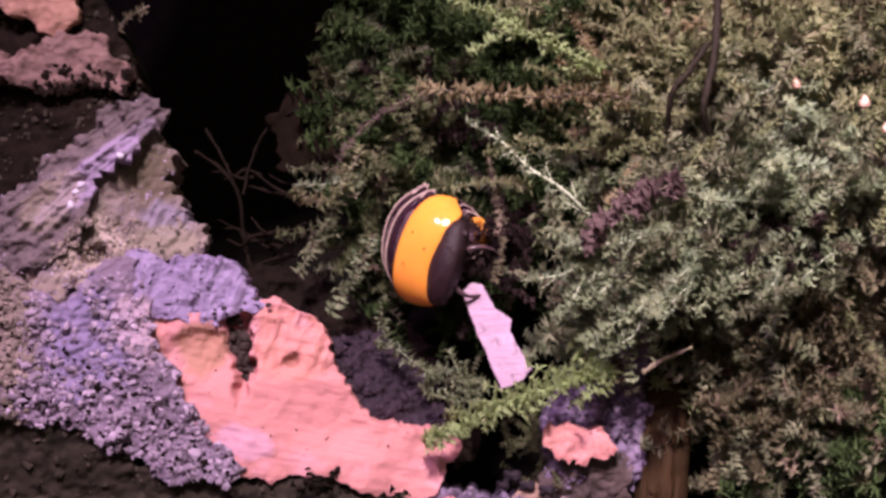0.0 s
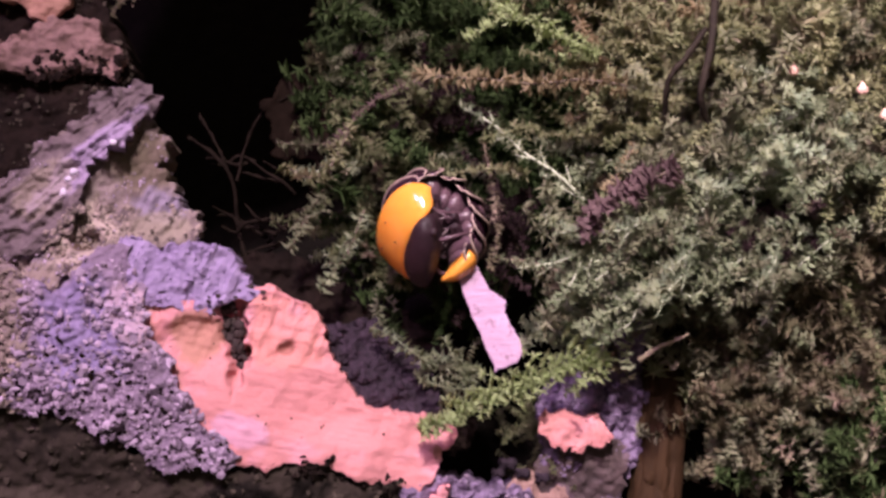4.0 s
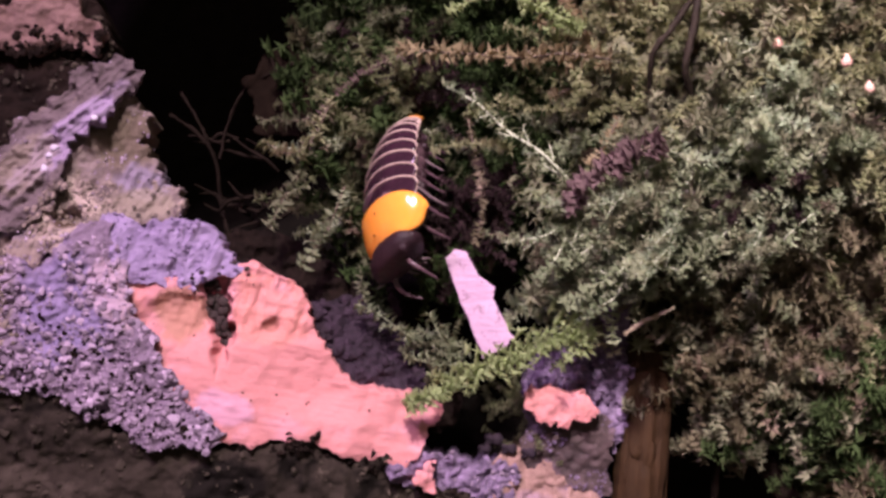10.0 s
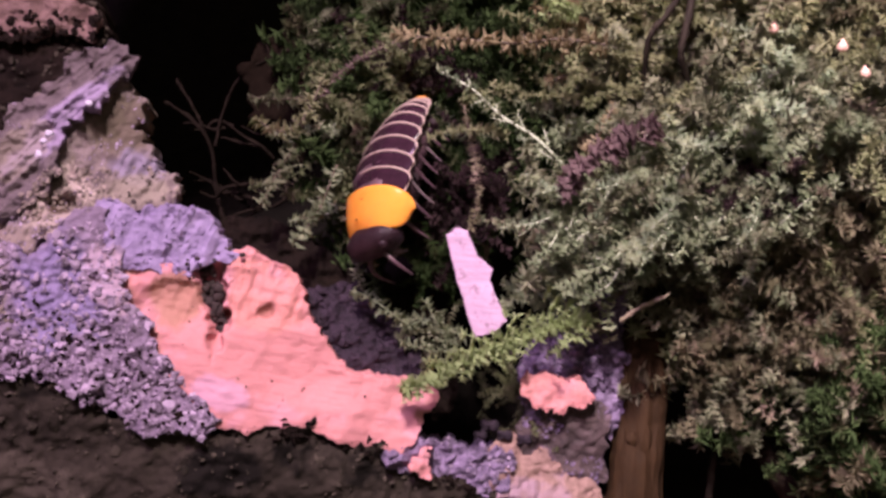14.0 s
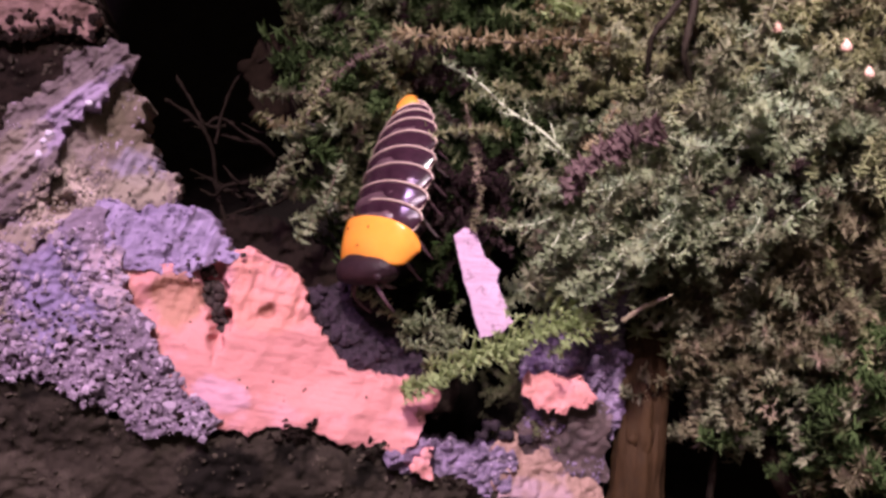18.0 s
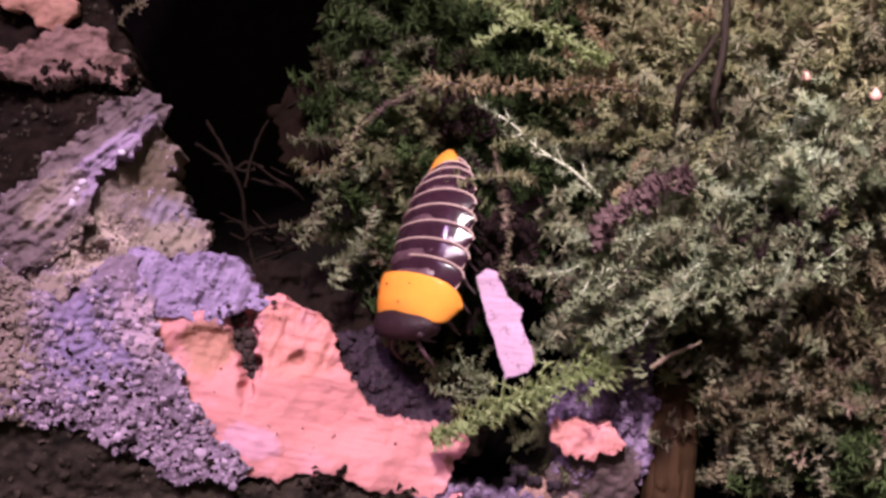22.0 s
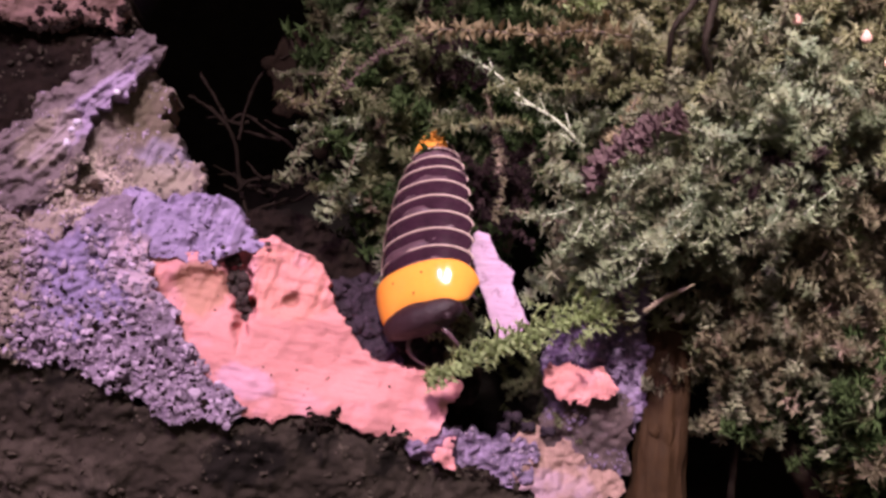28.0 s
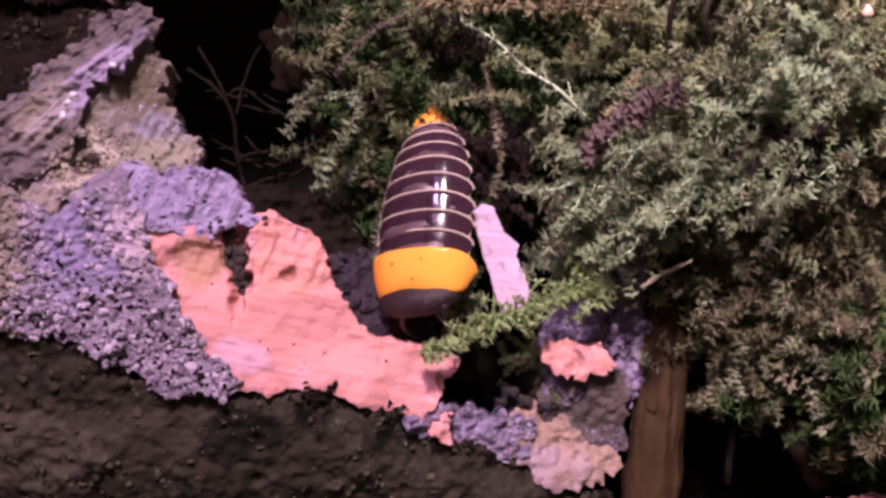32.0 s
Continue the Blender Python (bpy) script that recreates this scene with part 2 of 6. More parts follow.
# ---- materials ----
def material(name, dark, light, scale, rough=0.7, bump=0.4, fine=6.0, island=0.0, spec=0.4, spots=None, spot_scale=300.0, wave=None, sheen=0.0, sss=0.0, contrast=0.25, leafy=0.0):
    """Two colours mixed by coarse and fine noise, with a bump of the same grain; scale in features per metre."""
    m = bpy.data.materials.new(name)
    m.use_nodes = True
    nt = m.node_tree
    nodes, links = nt.nodes, nt.links
    bsdf = nodes["Principled BSDF"]
    co = nodes.new("ShaderNodeTexCoord")

    def noise_node(s, detail, src=None):
        n = nodes.new("ShaderNodeTexNoise")
        n.inputs["Scale"].default_value, n.inputs["Detail"].default_value = s, detail
        n.inputs["Roughness"].default_value = 0.65
        links.new(src or co.outputs["Object"], n.inputs["Vector"])
        return n.outputs["Fac"]

    def mix(a, b, f):
        n = nodes.new("ShaderNodeMath")
        n.operation = "MULTIPLY_ADD"
        links.new(a, n.inputs[0])
        n.inputs[1].default_value = f
        links.new(b, n.inputs[2])
        return n.outputs[0]

    src = None
    if wave:
        mp = nodes.new("ShaderNodeMapping")
        mp.inputs["Rotation"].default_value = (0, 0, radians(wave[0]))
        mp.inputs["Scale"].default_value = (wave[1], 1, 1)
        links.new(co.outputs["Object"], mp.inputs["Vector"])
        src = mp.outputs["Vector"]
    coarse = noise_node(scale, 3, src)
    grain = noise_node(scale * fine, 5, src)
    both = mix(grain, coarse, 0.8)
    if island:
        geo = nodes.new("ShaderNodeNewGeometry")
        both = mix(geo.outputs["Random Per Island"], both, island)
    ramp = nodes.new("ShaderNodeValToRGB")
    mean = 0.9 + 0.5 * island
    ramp.color_ramp.elements[0].position, ramp.color_ramp.elements[1].position = max(mean / 2 - contrast, 0), min(mean / 2 + contrast, 1)
    half = nodes.new("ShaderNodeMath")
    half.operation = "MULTIPLY"
    half.inputs[1].default_value = 0.5
    links.new(both, half.inputs[0])
    links.new(half.outputs[0], ramp.inputs["Fac"])
    ramp.color_ramp.elements[0].color, ramp.color_ramp.elements[1].color = (*dark, 1), (*light, 1)
    colour = ramp.outputs["Color"]
    if spots:
        s = noise_node(spot_scale, 3)
        r2 = nodes.new("ShaderNodeValToRGB")
        r2.color_ramp.elements[0].position, r2.color_ramp.elements[1].position = 0.56, 0.66
        links.new(s, r2.inputs["Fac"])
        mx = nodes.new("ShaderNodeMix")
        mx.data_type = "RGBA"
        links.new(r2.outputs["Color"], mx.inputs["Factor"])
        links.new(colour, mx.inputs["A"])
        mx.inputs["B"].default_value = (*spots, 1)
        colour = mx.outputs["Result"]
    links.new(colour, bsdf.inputs["Base Color"])
    bsdf.inputs["Roughness"].default_value = rough
    bsdf.inputs["Specular IOR Level"].default_value = spec
    if sss:
        bsdf.inputs["Subsurface Weight"].default_value = sss
        bsdf.inputs["Subsurface Radius"].default_value = (0.001, 0.0005, 0.0002)
        bsdf.inputs["Subsurface Scale"].default_value = 1.0
    if leafy:
        tr = nodes.new("ShaderNodeBsdfTranslucent")
        links.new(colour, tr.inputs["Color"])
        ms = nodes.new("ShaderNodeMixShader")
        ms.inputs["Fac"].default_value = leafy
        links.new(bsdf.outputs["BSDF"], ms.inputs[1])
        links.new(tr.outputs["BSDF"], ms.inputs[2])
        links.new(ms.outputs["Shader"], nodes["Material Output"].inputs["Surface"])
    if bump:
        bp = nodes.new("ShaderNodeBump")
        bp.inputs["Strength"].default_value = bump
        bp.inputs["Distance"].default_value = 0.0003
        links.new(both, bp.inputs["Height"])
        links.new(bp.outputs["Normal"], bsdf.inputs["Normal"])
    return m


def colour_patch(m, base, cx, cy, rx, ry, colour, turn=0, strength=0.8, ragged=0.9, grain=320):
    """A patch of another colour with a ragged edge on a material: middle and half sizes in mm, for a thing based at base."""
    nt = m.node_tree
    nodes, links = nt.nodes, nt.links
    bsdf = nodes["Principled BSDF"]
    under = bsdf.inputs["Base Color"].links[0].from_socket
    co = nodes.new("ShaderNodeTexCoord")
    mp = nodes.new("ShaderNodeMapping")
    mp.vector_type = "TEXTURE"
    mp.inputs["Location"].default_value = ((cx - base[0]) * MM, (cy - base[1]) * MM, 0)
    mp.inputs["Rotation"].default_value = (0, 0, radians(turn))
    mp.inputs["Scale"].default_value = (rx * MM, ry * MM, 1)
    links.new(co.outputs["Object"], mp.inputs["Vector"])
    flat = nodes.new("ShaderNodeVectorMath")
    flat.operation = "MULTIPLY"
    flat.inputs[1].default_value = (1, 1, 0)
    links.new(mp.outputs["Vector"], flat.inputs[0])
    far = nodes.new("ShaderNodeVectorMath")
    far.operation = "LENGTH"
    links.new(flat.outputs["Vector"], far.inputs[0])
    nz = nodes.new("ShaderNodeTexNoise")
    nz.inputs["Scale"].default_value, nz.inputs["Detail"].default_value, nz.inputs["Roughness"].default_value = grain, 4, 0.7
    links.new(co.outputs["Object"], nz.inputs["Vector"])
    add = nodes.new("ShaderNodeMath")
    add.operation = "MULTIPLY_ADD"
    add.inputs[1].default_value = ragged * 2
    links.new(nz.outputs["Fac"], add.inputs[0])
    links.new(far.outputs["Value"], add.inputs[2])
    rng = nodes.new("ShaderNodeMapRange")
    rng.interpolation_type = "SMOOTHSTEP"
    rng.inputs["From Min"].default_value, rng.inputs["From Max"].default_value = ragged + 0.75, ragged + 1.15
    rng.inputs["To Min"].default_value, rng.inputs["To Max"].default_value = strength, 0
    links.new(add.outputs[0], rng.inputs["Value"])
    mx = nodes.new("ShaderNodeMix")
    mx.data_type = "RGBA"
    links.new(rng.outputs["Result"], mx.inputs["Factor"])
    links.new(under, mx.inputs["A"])
    mx.inputs["B"].default_value = (*colour, 1)
    links.new(mx.outputs["Result"], bsdf.inputs["Base Color"])


PINK_WOOD = material("fresh_wood", (0.40, 0.145, 0.145), (0.54, 0.225, 0.24), 260, 0.8, 0.6, 5, wave=(-12, 0.16), contrast=0.3, spots=(0.50, 0.215, 0.25), spot_scale=160)
KNOB_WOOD = material("dull_pink_wood", (0.0800, 0.0464, 0.0424), (0.2560, 0.1520, 0.1424), 330, 0.85, 0.9, 5, contrast=0.24, spec=0.2, spots=(0.05, 0.026, 0.02), spot_scale=330)
LILAC_BARK = material("lilac_bark", (0.040, 0.027, 0.041), (0.32, 0.228, 0.335), 330, 0.85, 0.9, 3, spots=(0.07, 0.05, 0.07), spot_scale=300, contrast=0.26, spec=0.2)
# Wide tone range carries highlights and dark gaps of the grains in colour
LILAC_GRAIN = material("lilac_grain", (0.042, 0.028, 0.042), (0.44, 0.325, 0.45), 110, 0.8, 0.4, 4, island=0.9, contrast=0.36)
TAN_GRAIN = material("tan_grain", (0.04, 0.030, 0.025), (0.35, 0.265, 0.235), 110, 0.8, 0.4, 4, island=0.9, contrast=0.34)
FLAKE = material("lilac_flake", (0.040, 0.029, 0.030), (0.20, 0.147, 0.163), 300, 0.85, 0.9, 5, contrast=0.26, wave=(-42, 0.3), spec=0.2)
PALE_CRUMB = material("pale_crumb", (0.36, 0.29, 0.40), (0.66, 0.58, 0.70), 300, 0.6, 0.4, 4)
FLECK = material("bark_fleck", (0.014, 0.011, 0.008), (0.075, 0.058, 0.045), 200, 0.9, 0.5, 4, island=0.8, contrast=0.34, spec=0.15)
GREY_WOOD = material("grey_wood", (0.07, 0.05, 0.05), (0.27, 0.205, 0.20), 300, 0.85, 0.9, 6, spots=(0.09, 0.066, 0.07), spot_scale=240, contrast=0.22, wave=(-50, 0.5), spec=0.2)
PALE_TORN = material("pale_torn_wood", (0.10, 0.052, 0.045), (0.36, 0.215, 0.19), 280, 0.8, 0.9, 5, contrast=0.24, spots=(0.26, 0.16, 0.20), spot_scale=150)
TORN_WOOD = material("torn_wood", (0.18, 0.085, 0.06), (0.42, 0.225, 0.175), 280, 0.8, 0.9, 5, contrast=0.22, spots=(0.34, 0.19, 0.20), spot_scale=150)
BROWN_WOOD = material("brown_wood", (0.014, 0.009, 0.010), (0.12, 0.075, 0.080), 300, 0.8, 0.9, 5, contrast=0.2, spots=(0.16, 0.10, 0.14), spot_scale=180)
STALK = material("dark_stalk", (0.006, 0.004, 0.003), (0.030, 0.020, 0.015), 300, 0.75, 0.4, 5, spec=0.15)
LILAC_WOOD = material("lilac_wood", (0.13, 0.088, 0.18), (0.37, 0.275, 0.46), 380, 0.75, 0.9, 5, contrast=0.2, wave=(-70, 0.35))
# Dark brown bark, with the underside's shade deepening the colour
SHADED_DARK_BARK = material("shaded_dark_bark", (0.008, 0.006, 0.0045), (0.048, 0.036, 0.029), 150, 0.95, 0.9, 6, contrast=0.24, spec=0.12, spots=(0.008, 0.006, 0.005), spot_scale=210)
# Soil darker than peat: the shade of the hollow is in its colour
SHADED_SOIL = material("soil", (0.003, 0.0025, 0.0025), (0.014, 0.011, 0.010), 350, 0.95, 0.9, 5, spec=0.03)
PURPLE_SOIL = material("purple_soil", (0.0035, 0.0021, 0.0035), (0.0420, 0.0252, 0.0406), 420, 0.8, 1.0, 4, contrast=0.2, spec=0.2)
PURPLE_CRUST = material("purple_crust", (0.030, 0.020, 0.036), (0.27, 0.185, 0.32), 480, 0.8, 1.0, 4, contrast=0.22)
CRUST = material("dark_crust", (0.0025, 0.0017, 0.0014), (0.017, 0.010, 0.008), 300, 0.9, 1.0, 5, contrast=0.2, spec=0.08)
STICK = material("brown_stick", (0.011, 0.0050, 0.0022), (0.047, 0.0225, 0.0092), 200, 0.75, 0.6, 6, wave=(0, 4.0), spec=0.15)
CRACK = material("crack_debris", (0.005, 0.0035, 0.0035), (0.055, 0.030, 0.028), 500, 0.8, 0.9, 4)
MOSS = material("moss", (0.09, 0.125, 0.055), (0.47, 0.43, 0.31), 170, 0.8, 0.0, 2.2, island=0.22, contrast=0.24, spec=0.15, spots=(0.33, 0.26, 0.20), spot_scale=150, leafy=0.5)
# Green moss darkened in colour for the shade deep in the bank
MOSS_DEEP_SHADE = material("deep_shaded_moss", (0.026, 0.048, 0.016), (0.120, 0.170, 0.064), 170, 0.8, 0.0, 2.2, island=0.22, contrast=0.24, spec=0.15, spots=(0.10, 0.09, 0.05), spot_scale=150, leafy=0.5)
# Olive moss, its colour raised to fill the shadows between clumps
MOSS_GAP_FILL = material("gap_fill_moss", (0.085, 0.115, 0.045), (0.38, 0.37, 0.22), 170, 0.8, 0.0, 2.2, island=0.22, contrast=0.24, spec=0.15, spots=(0.22, 0.16, 0.12), spot_scale=150, leafy=0.5)
MOSS_BROWN = material("brown_moss", (0.0850, 0.0892, 0.0382), (0.3910, 0.3145, 0.2210), 170, 0.8, 0.0, 2.2, island=0.22, contrast=0.24, spec=0.15, spots=(0.40, 0.28, 0.24), spot_scale=150, leafy=0.5)
MOSS_OLIVE = material("olive_moss", (0.15, 0.18, 0.07), (0.60, 0.56, 0.36), 170, 0.8, 0.0, 2.2, island=0.22, contrast=0.24, spec=0.15, spots=(0.38, 0.29, 0.21), spot_scale=150, leafy=0.5)
MOSS_RUST = material("rust_moss", (0.2040, 0.1560, 0.0840), (0.6000, 0.4800, 0.3120), 190, 0.8, 0.0, 2.2, island=0.18, contrast=0.26, spec=0.15, leafy=0.55)
MOSS_RED = material("red_moss", (0.10, 0.060, 0.064), (0.36, 0.240, 0.250), 190, 0.8, 0.0, 2.2, island=0.18, contrast=0.26, spec=0.15, leafy=0.55)
# Dead moss, with the shade beside the hollow put into its colour
MOSS_WITHER_SHADE = material("shaded_withered_moss", (0.022, 0.012, 0.014), (0.11, 0.065, 0.07), 190, 0.8, 0.0, 2.2, island=0.3, contrast=0.22, spec=0.15, leafy=0.55)
MOSS_BRIGHT = material("bright_moss", (0.30, 0.37, 0.15), (0.66, 0.73, 0.43), 190, 0.8, 0.0, 2.2, island=0.18, contrast=0.26, spec=0.15, leafy=0.55)
MOSS_FRESH = material("fresh_moss", (0.14, 0.19, 0.10), (0.52, 0.53, 0.36), 170, 0.8, 0.0, 2.2, island=0.22, contrast=0.24, spec=0.15, spots=(0.36, 0.42, 0.29), spot_scale=220, leafy=0.5)
ROOT = material("root", (0.05, 0.035, 0.025), (0.20, 0.15, 0.11), 300, 0.7, 0.4, 5)
MOSS_STEM = material("pale_stem", (0.26, 0.29, 0.19), (0.58, 0.60, 0.46), 300, 0.6, 0.3, 4)
PALE_ROOT = material("pale_twig", (0.17, 0.125, 0.09), (0.40, 0.31, 0.23), 300, 0.7, 0.4, 5)
CHIP = material("chip_wood", (0.33, 0.195, 0.30), (0.53, 0.35, 0.49), 250, 0.8, 0.7, 5, wave=(-65, 0.2), spots=(0.24, 0.14, 0.20), spot_scale=700, contrast=0.25)
ORANGE = material("orange_shell", (0.74, 0.245, 0.035), (0.82, 0.315, 0.055), 220, 0.13, 0.02, 5, spots=None, sss=0.25, spec=0.5, contrast=0.3)
TAIL = material("tail_shell", (0.58, 0.215, 0.03), (0.72, 0.29, 0.05), 400, 0.3, 0.1, 5, spec=0.4)
SHELL = material("dark_shell", (0.013, 0.005, 0.009), (0.040, 0.015, 0.027), 500, 0.12, 0.05, 4, spec=0.24)
HEAD = material("dark_head", (0.010, 0.0045, 0.0065), (0.034, 0.015, 0.021), 900, 0.42, 0.5, 4, spec=0.25)
# Root and leaf colours darkened in place of the shade around them
SHADED_ROOT = material("shaded_root", (0.005, 0.0037, 0.0030), (0.021, 0.0145, 0.0115), 300, 0.95, 0.4, 5, spec=0.02)
SHADED_LEAF = material("shaded_leaf", (0.004, 0.0026, 0.002), (0.013, 0.0085, 0.006), 200, 0.95, 0.6, 5, spec=0.02)
RIM = material("pale_rim", (0.28, 0.19, 0.165), (0.48, 0.36, 0.32), 600, 0.5, 0.1, 4, spec=0.2)
LEG = material("dark_leg", (0.030, 0.015, 0.021), (0.13, 0.07, 0.088), 700, 0.35, 0.2, 4)
PALE_LEG = material("pale_leg", (0.06, 0.04, 0.045), (0.20, 0.14, 0.155), 700, 0.35, 0.2, 4)
BUD = material("pink_bud", (0.62, 0.33, 0.27), (0.80, 0.52, 0.45), 500, 0.6, 0.3, 4)

# ---- ground and walls ----
def ground_sheet():
    n = 150
    xs = np.sinh(np.linspace(-3.2, 3.2, n)) * 26
    gx, gy = np.meshgrid(xs, xs)
    p = np.c_[gx.ravel(), gy.ravel(), np.zeros(n * n)]
    h = fbm(p, 0.05, 3, 4) * 9 + fbm(p, 0.4, 9, 3) * 2.0
    v = np.c_[p[:, 0], p[:, 1], h]
    i = np.arange(n * n).reshape(n, n)
    f = np.stack([i[:-1, :-1], i[:-1, 1:], i[1:, 1:], i[1:, :-1]], -1).reshape(-1, 4)
    ob = new("ground", mesh_of("ground", v, f, SHADED_SOIL))
    ob.location = (0, 0, 0.038)
    return tagged(ob, "crumbly peat soil under moss and wood, darkened in colour for shade", "soil", "", "structure")


ground_sheet()
wv, wf = [], []
for bx in (0, 1):
    for by in (0, 1):
        for bz in (0, 1):
            wv.append((-300 + 600 * bx, 0 + 8 * by, -40 + 300 * bz))
wf = [[0, 1, 3, 2], [4, 6, 7, 5], [0, 4, 5, 1], [2, 3, 7, 6], [0, 2, 6, 4], [1, 5, 7, 3]]
wall_ob = new("wall_north", mesh_of("wall_north", wv, wf, SHADED_SOIL, False))
wall_ob.location = (0, 0.32, 0.03)
tagged(wall_ob, "dark soil-coloured back wall of the tank", "wall", "", "structure")

# ---- the rotten log ----
log = thing("rotten_log", (-22.82, -30.84, -10), "broken rotten log with pink fresh wood and lilac bark", "log")


LOG = BASE[log.name]
# Shadow cast by the wood flake, put into the wood's colour
colour_patch(GREY_WOOD, LOG, -28.6, 11.0, 3.4, 3.6, (0.105, 0.078, 0.055))
colour_patch(GREY_WOOD, LOG, -27.0, 6.9, 2.6, 1.7, (0.22, 0.175, 0.25))
colour_patch(GREY_WOOD, LOG, -27.4, 4.7, 3.2, 1.7, (0.25, 0.20, 0.165))
colour_patch(GREY_WOOD, LOG, -33.4, 3.6, 3.1, 3.6, (0.44, 0.345, 0.31))
colour_patch(GREY_WOOD, LOG, -33.4, 3.4, 1.2, 0.9, (0.06, 0.032, 0.02), 0, 0.9, 0.5)
colour_patch(GREY_WOOD, LOG, -39.5, 5.0, 3.6, 4.6, (0.25, 0.18, 0.28))
colour_patch(GREY_WOOD, LOG, -39.5, 0.2, 4.5, 1.9, (0.27, 0.205, 0.18))
# Lilac highlight along the flake's lower right edge, put into its colour
colour_patch(FLAKE, LOG, -32.8, 10.8, 6.0, 1.6, (0.33, 0.24, 0.39), 44, 0.7)
colour_patch(FLAKE, LOG, -36.5, 8.2, 3.2, 2.0, (0.26, 0.205, 0.17), 44, 0.6)
colour_patch(LILAC_BARK, LOG, -33.0, -4.2, 4.4, 5.2, (0.23, 0.175, 0.34), 0, 0.65)
colour_patch(LILAC_BARK, LOG, -41.0, -3.2, 4.0, 5.5, (0.22, 0.165, 0.145), 0, 0.75)
colour_patch(LILAC_BARK, LOG, -28.8, -3.0, 1.7, 3.4, (0.42, 0.29, 0.35), 24, 0.7)
# Ochre pocket, with the shade of the recess in its colour
colour_patch(PINK_WOOD, LOG, -23.6, -4.9, 2.5, 2.6, (0.30, 0.15, 0.10), 0, 0.75, 0.6)
colour_patch(PINK_WOOD, LOG, -16.0, -5.0, 3.6, 3.4, (0.50, 0.195, 0.165), 0, 0.6)
colour_patch(PINK_WOOD, LOG, -19.2, -13.4, 2.6, 1.4, (0.47, 0.245, 0.35), -20, 0.7)
colour_patch(PINK_WOOD, LOG, -27.6, -1.4, 1.4, 1.2, (0.60, 0.36, 0.31), 0, 0.7)
colour_patch(PINK_WOOD, LOG, -15.4, -6.25, 0.85, 0.7, (0.24, 0.085, 0.07), 0, 0.8, 0.5)
colour_patch(SHADED_DARK_BARK, LOG, -20.0, -20.5, 4.2, 2.4, (0.006, 0.0045, 0.004), 0, 0.9)
colour_patch(SHADED_DARK_BARK, LOG, -39.0, -22.0, 8.0, 3.4, (0.075, 0.058, 0.047), 0, 0.6)


def ridged(p, scale, seed, octaves=4):
    out, amp = 0, 0.5
    for o in range(octaves):
        out = out + amp * (0.5 - abs(2 * vnoise(p, scale * 2 ** o, seed + o) - 1))
        amp *= 0.55
    return out


def along(p, degrees, squeeze):
    """Points turned into a grain direction and drawn out along it."""
    a = radians(degrees)
    u, v = p[:, 0] * math.cos(a) + p[:, 1] * math.sin(a), -p[:, 0] * math.sin(a) + p[:, 1] * math.cos(a)
    return np.c_[u * squeeze, v, p[:, 2] * 0]


def plain(amp, scale, seed):
    return lambda p, d: fbm(p, scale, seed, 5) * amp + ridged(p, scale * 2.2, seed + 3) * amp * 0.35


def crumb(amp, grain, seed, broad=1.5):
    def f(p, d):
        w = p + 0.6 * np.c_[fbm(p, 0.8, seed), fbm(p, 0.8, seed + 4), fbm(p, 1, 1)]
        patch = np.clip(0.9 + 2.2 * fbm(p, 0.25, seed + 11, 3), 0.2, 1.6)
        return (amp * patch * (0.55 - grains(w, grain, seed)) + amp * 0.45 * (0.5 - grains(w, grain * 2.3, seed + 5))
                + fbm(p, 0.22, seed + 7, 6) * broad + ridged(p, 0.6, seed + 9, 4) * broad * 0.3)
    return f


def streaks(amp, degrees, seed, broad=1.5, knot=None):
    def f(p, d):
        bend = p + np.c_[fbm(p, 0.12, seed) * 2.5, fbm(p, 0.12, seed + 1) * 2.5, p[:, 2] * 0]
        z = ridged(along(bend, degrees, 0.22), 1.0, seed, 5) * amp * 1.5 + fbm(p, 0.2, seed + 2, 6) * broad + amp * (0.3 + 1.6 * np.clip(fbm(p, 0.18, seed + 21, 3) + 0.1, 0, 1)) * (0.5 - grains(p + 0.4 * np.c_[fbm(p, 0.9, 2), fbm(p, 0.9, 5), p[:, 2] * 0], 0.9, seed)) + fbm(p, 0.7, seed + 30, 4) * amp
        if knot:
            r = np.hypot((p[:, 0] - knot[0]) * 0.85, p[:, 1] - knot[1]) + fbm(p, 0.9, 3) * 0.5
            z = z + 0.35 * np.exp(-((r - 1.6) / 0.7) ** 2) - 1.6 * np.exp(-(r / 0.95) ** 4)
        return z
    return f


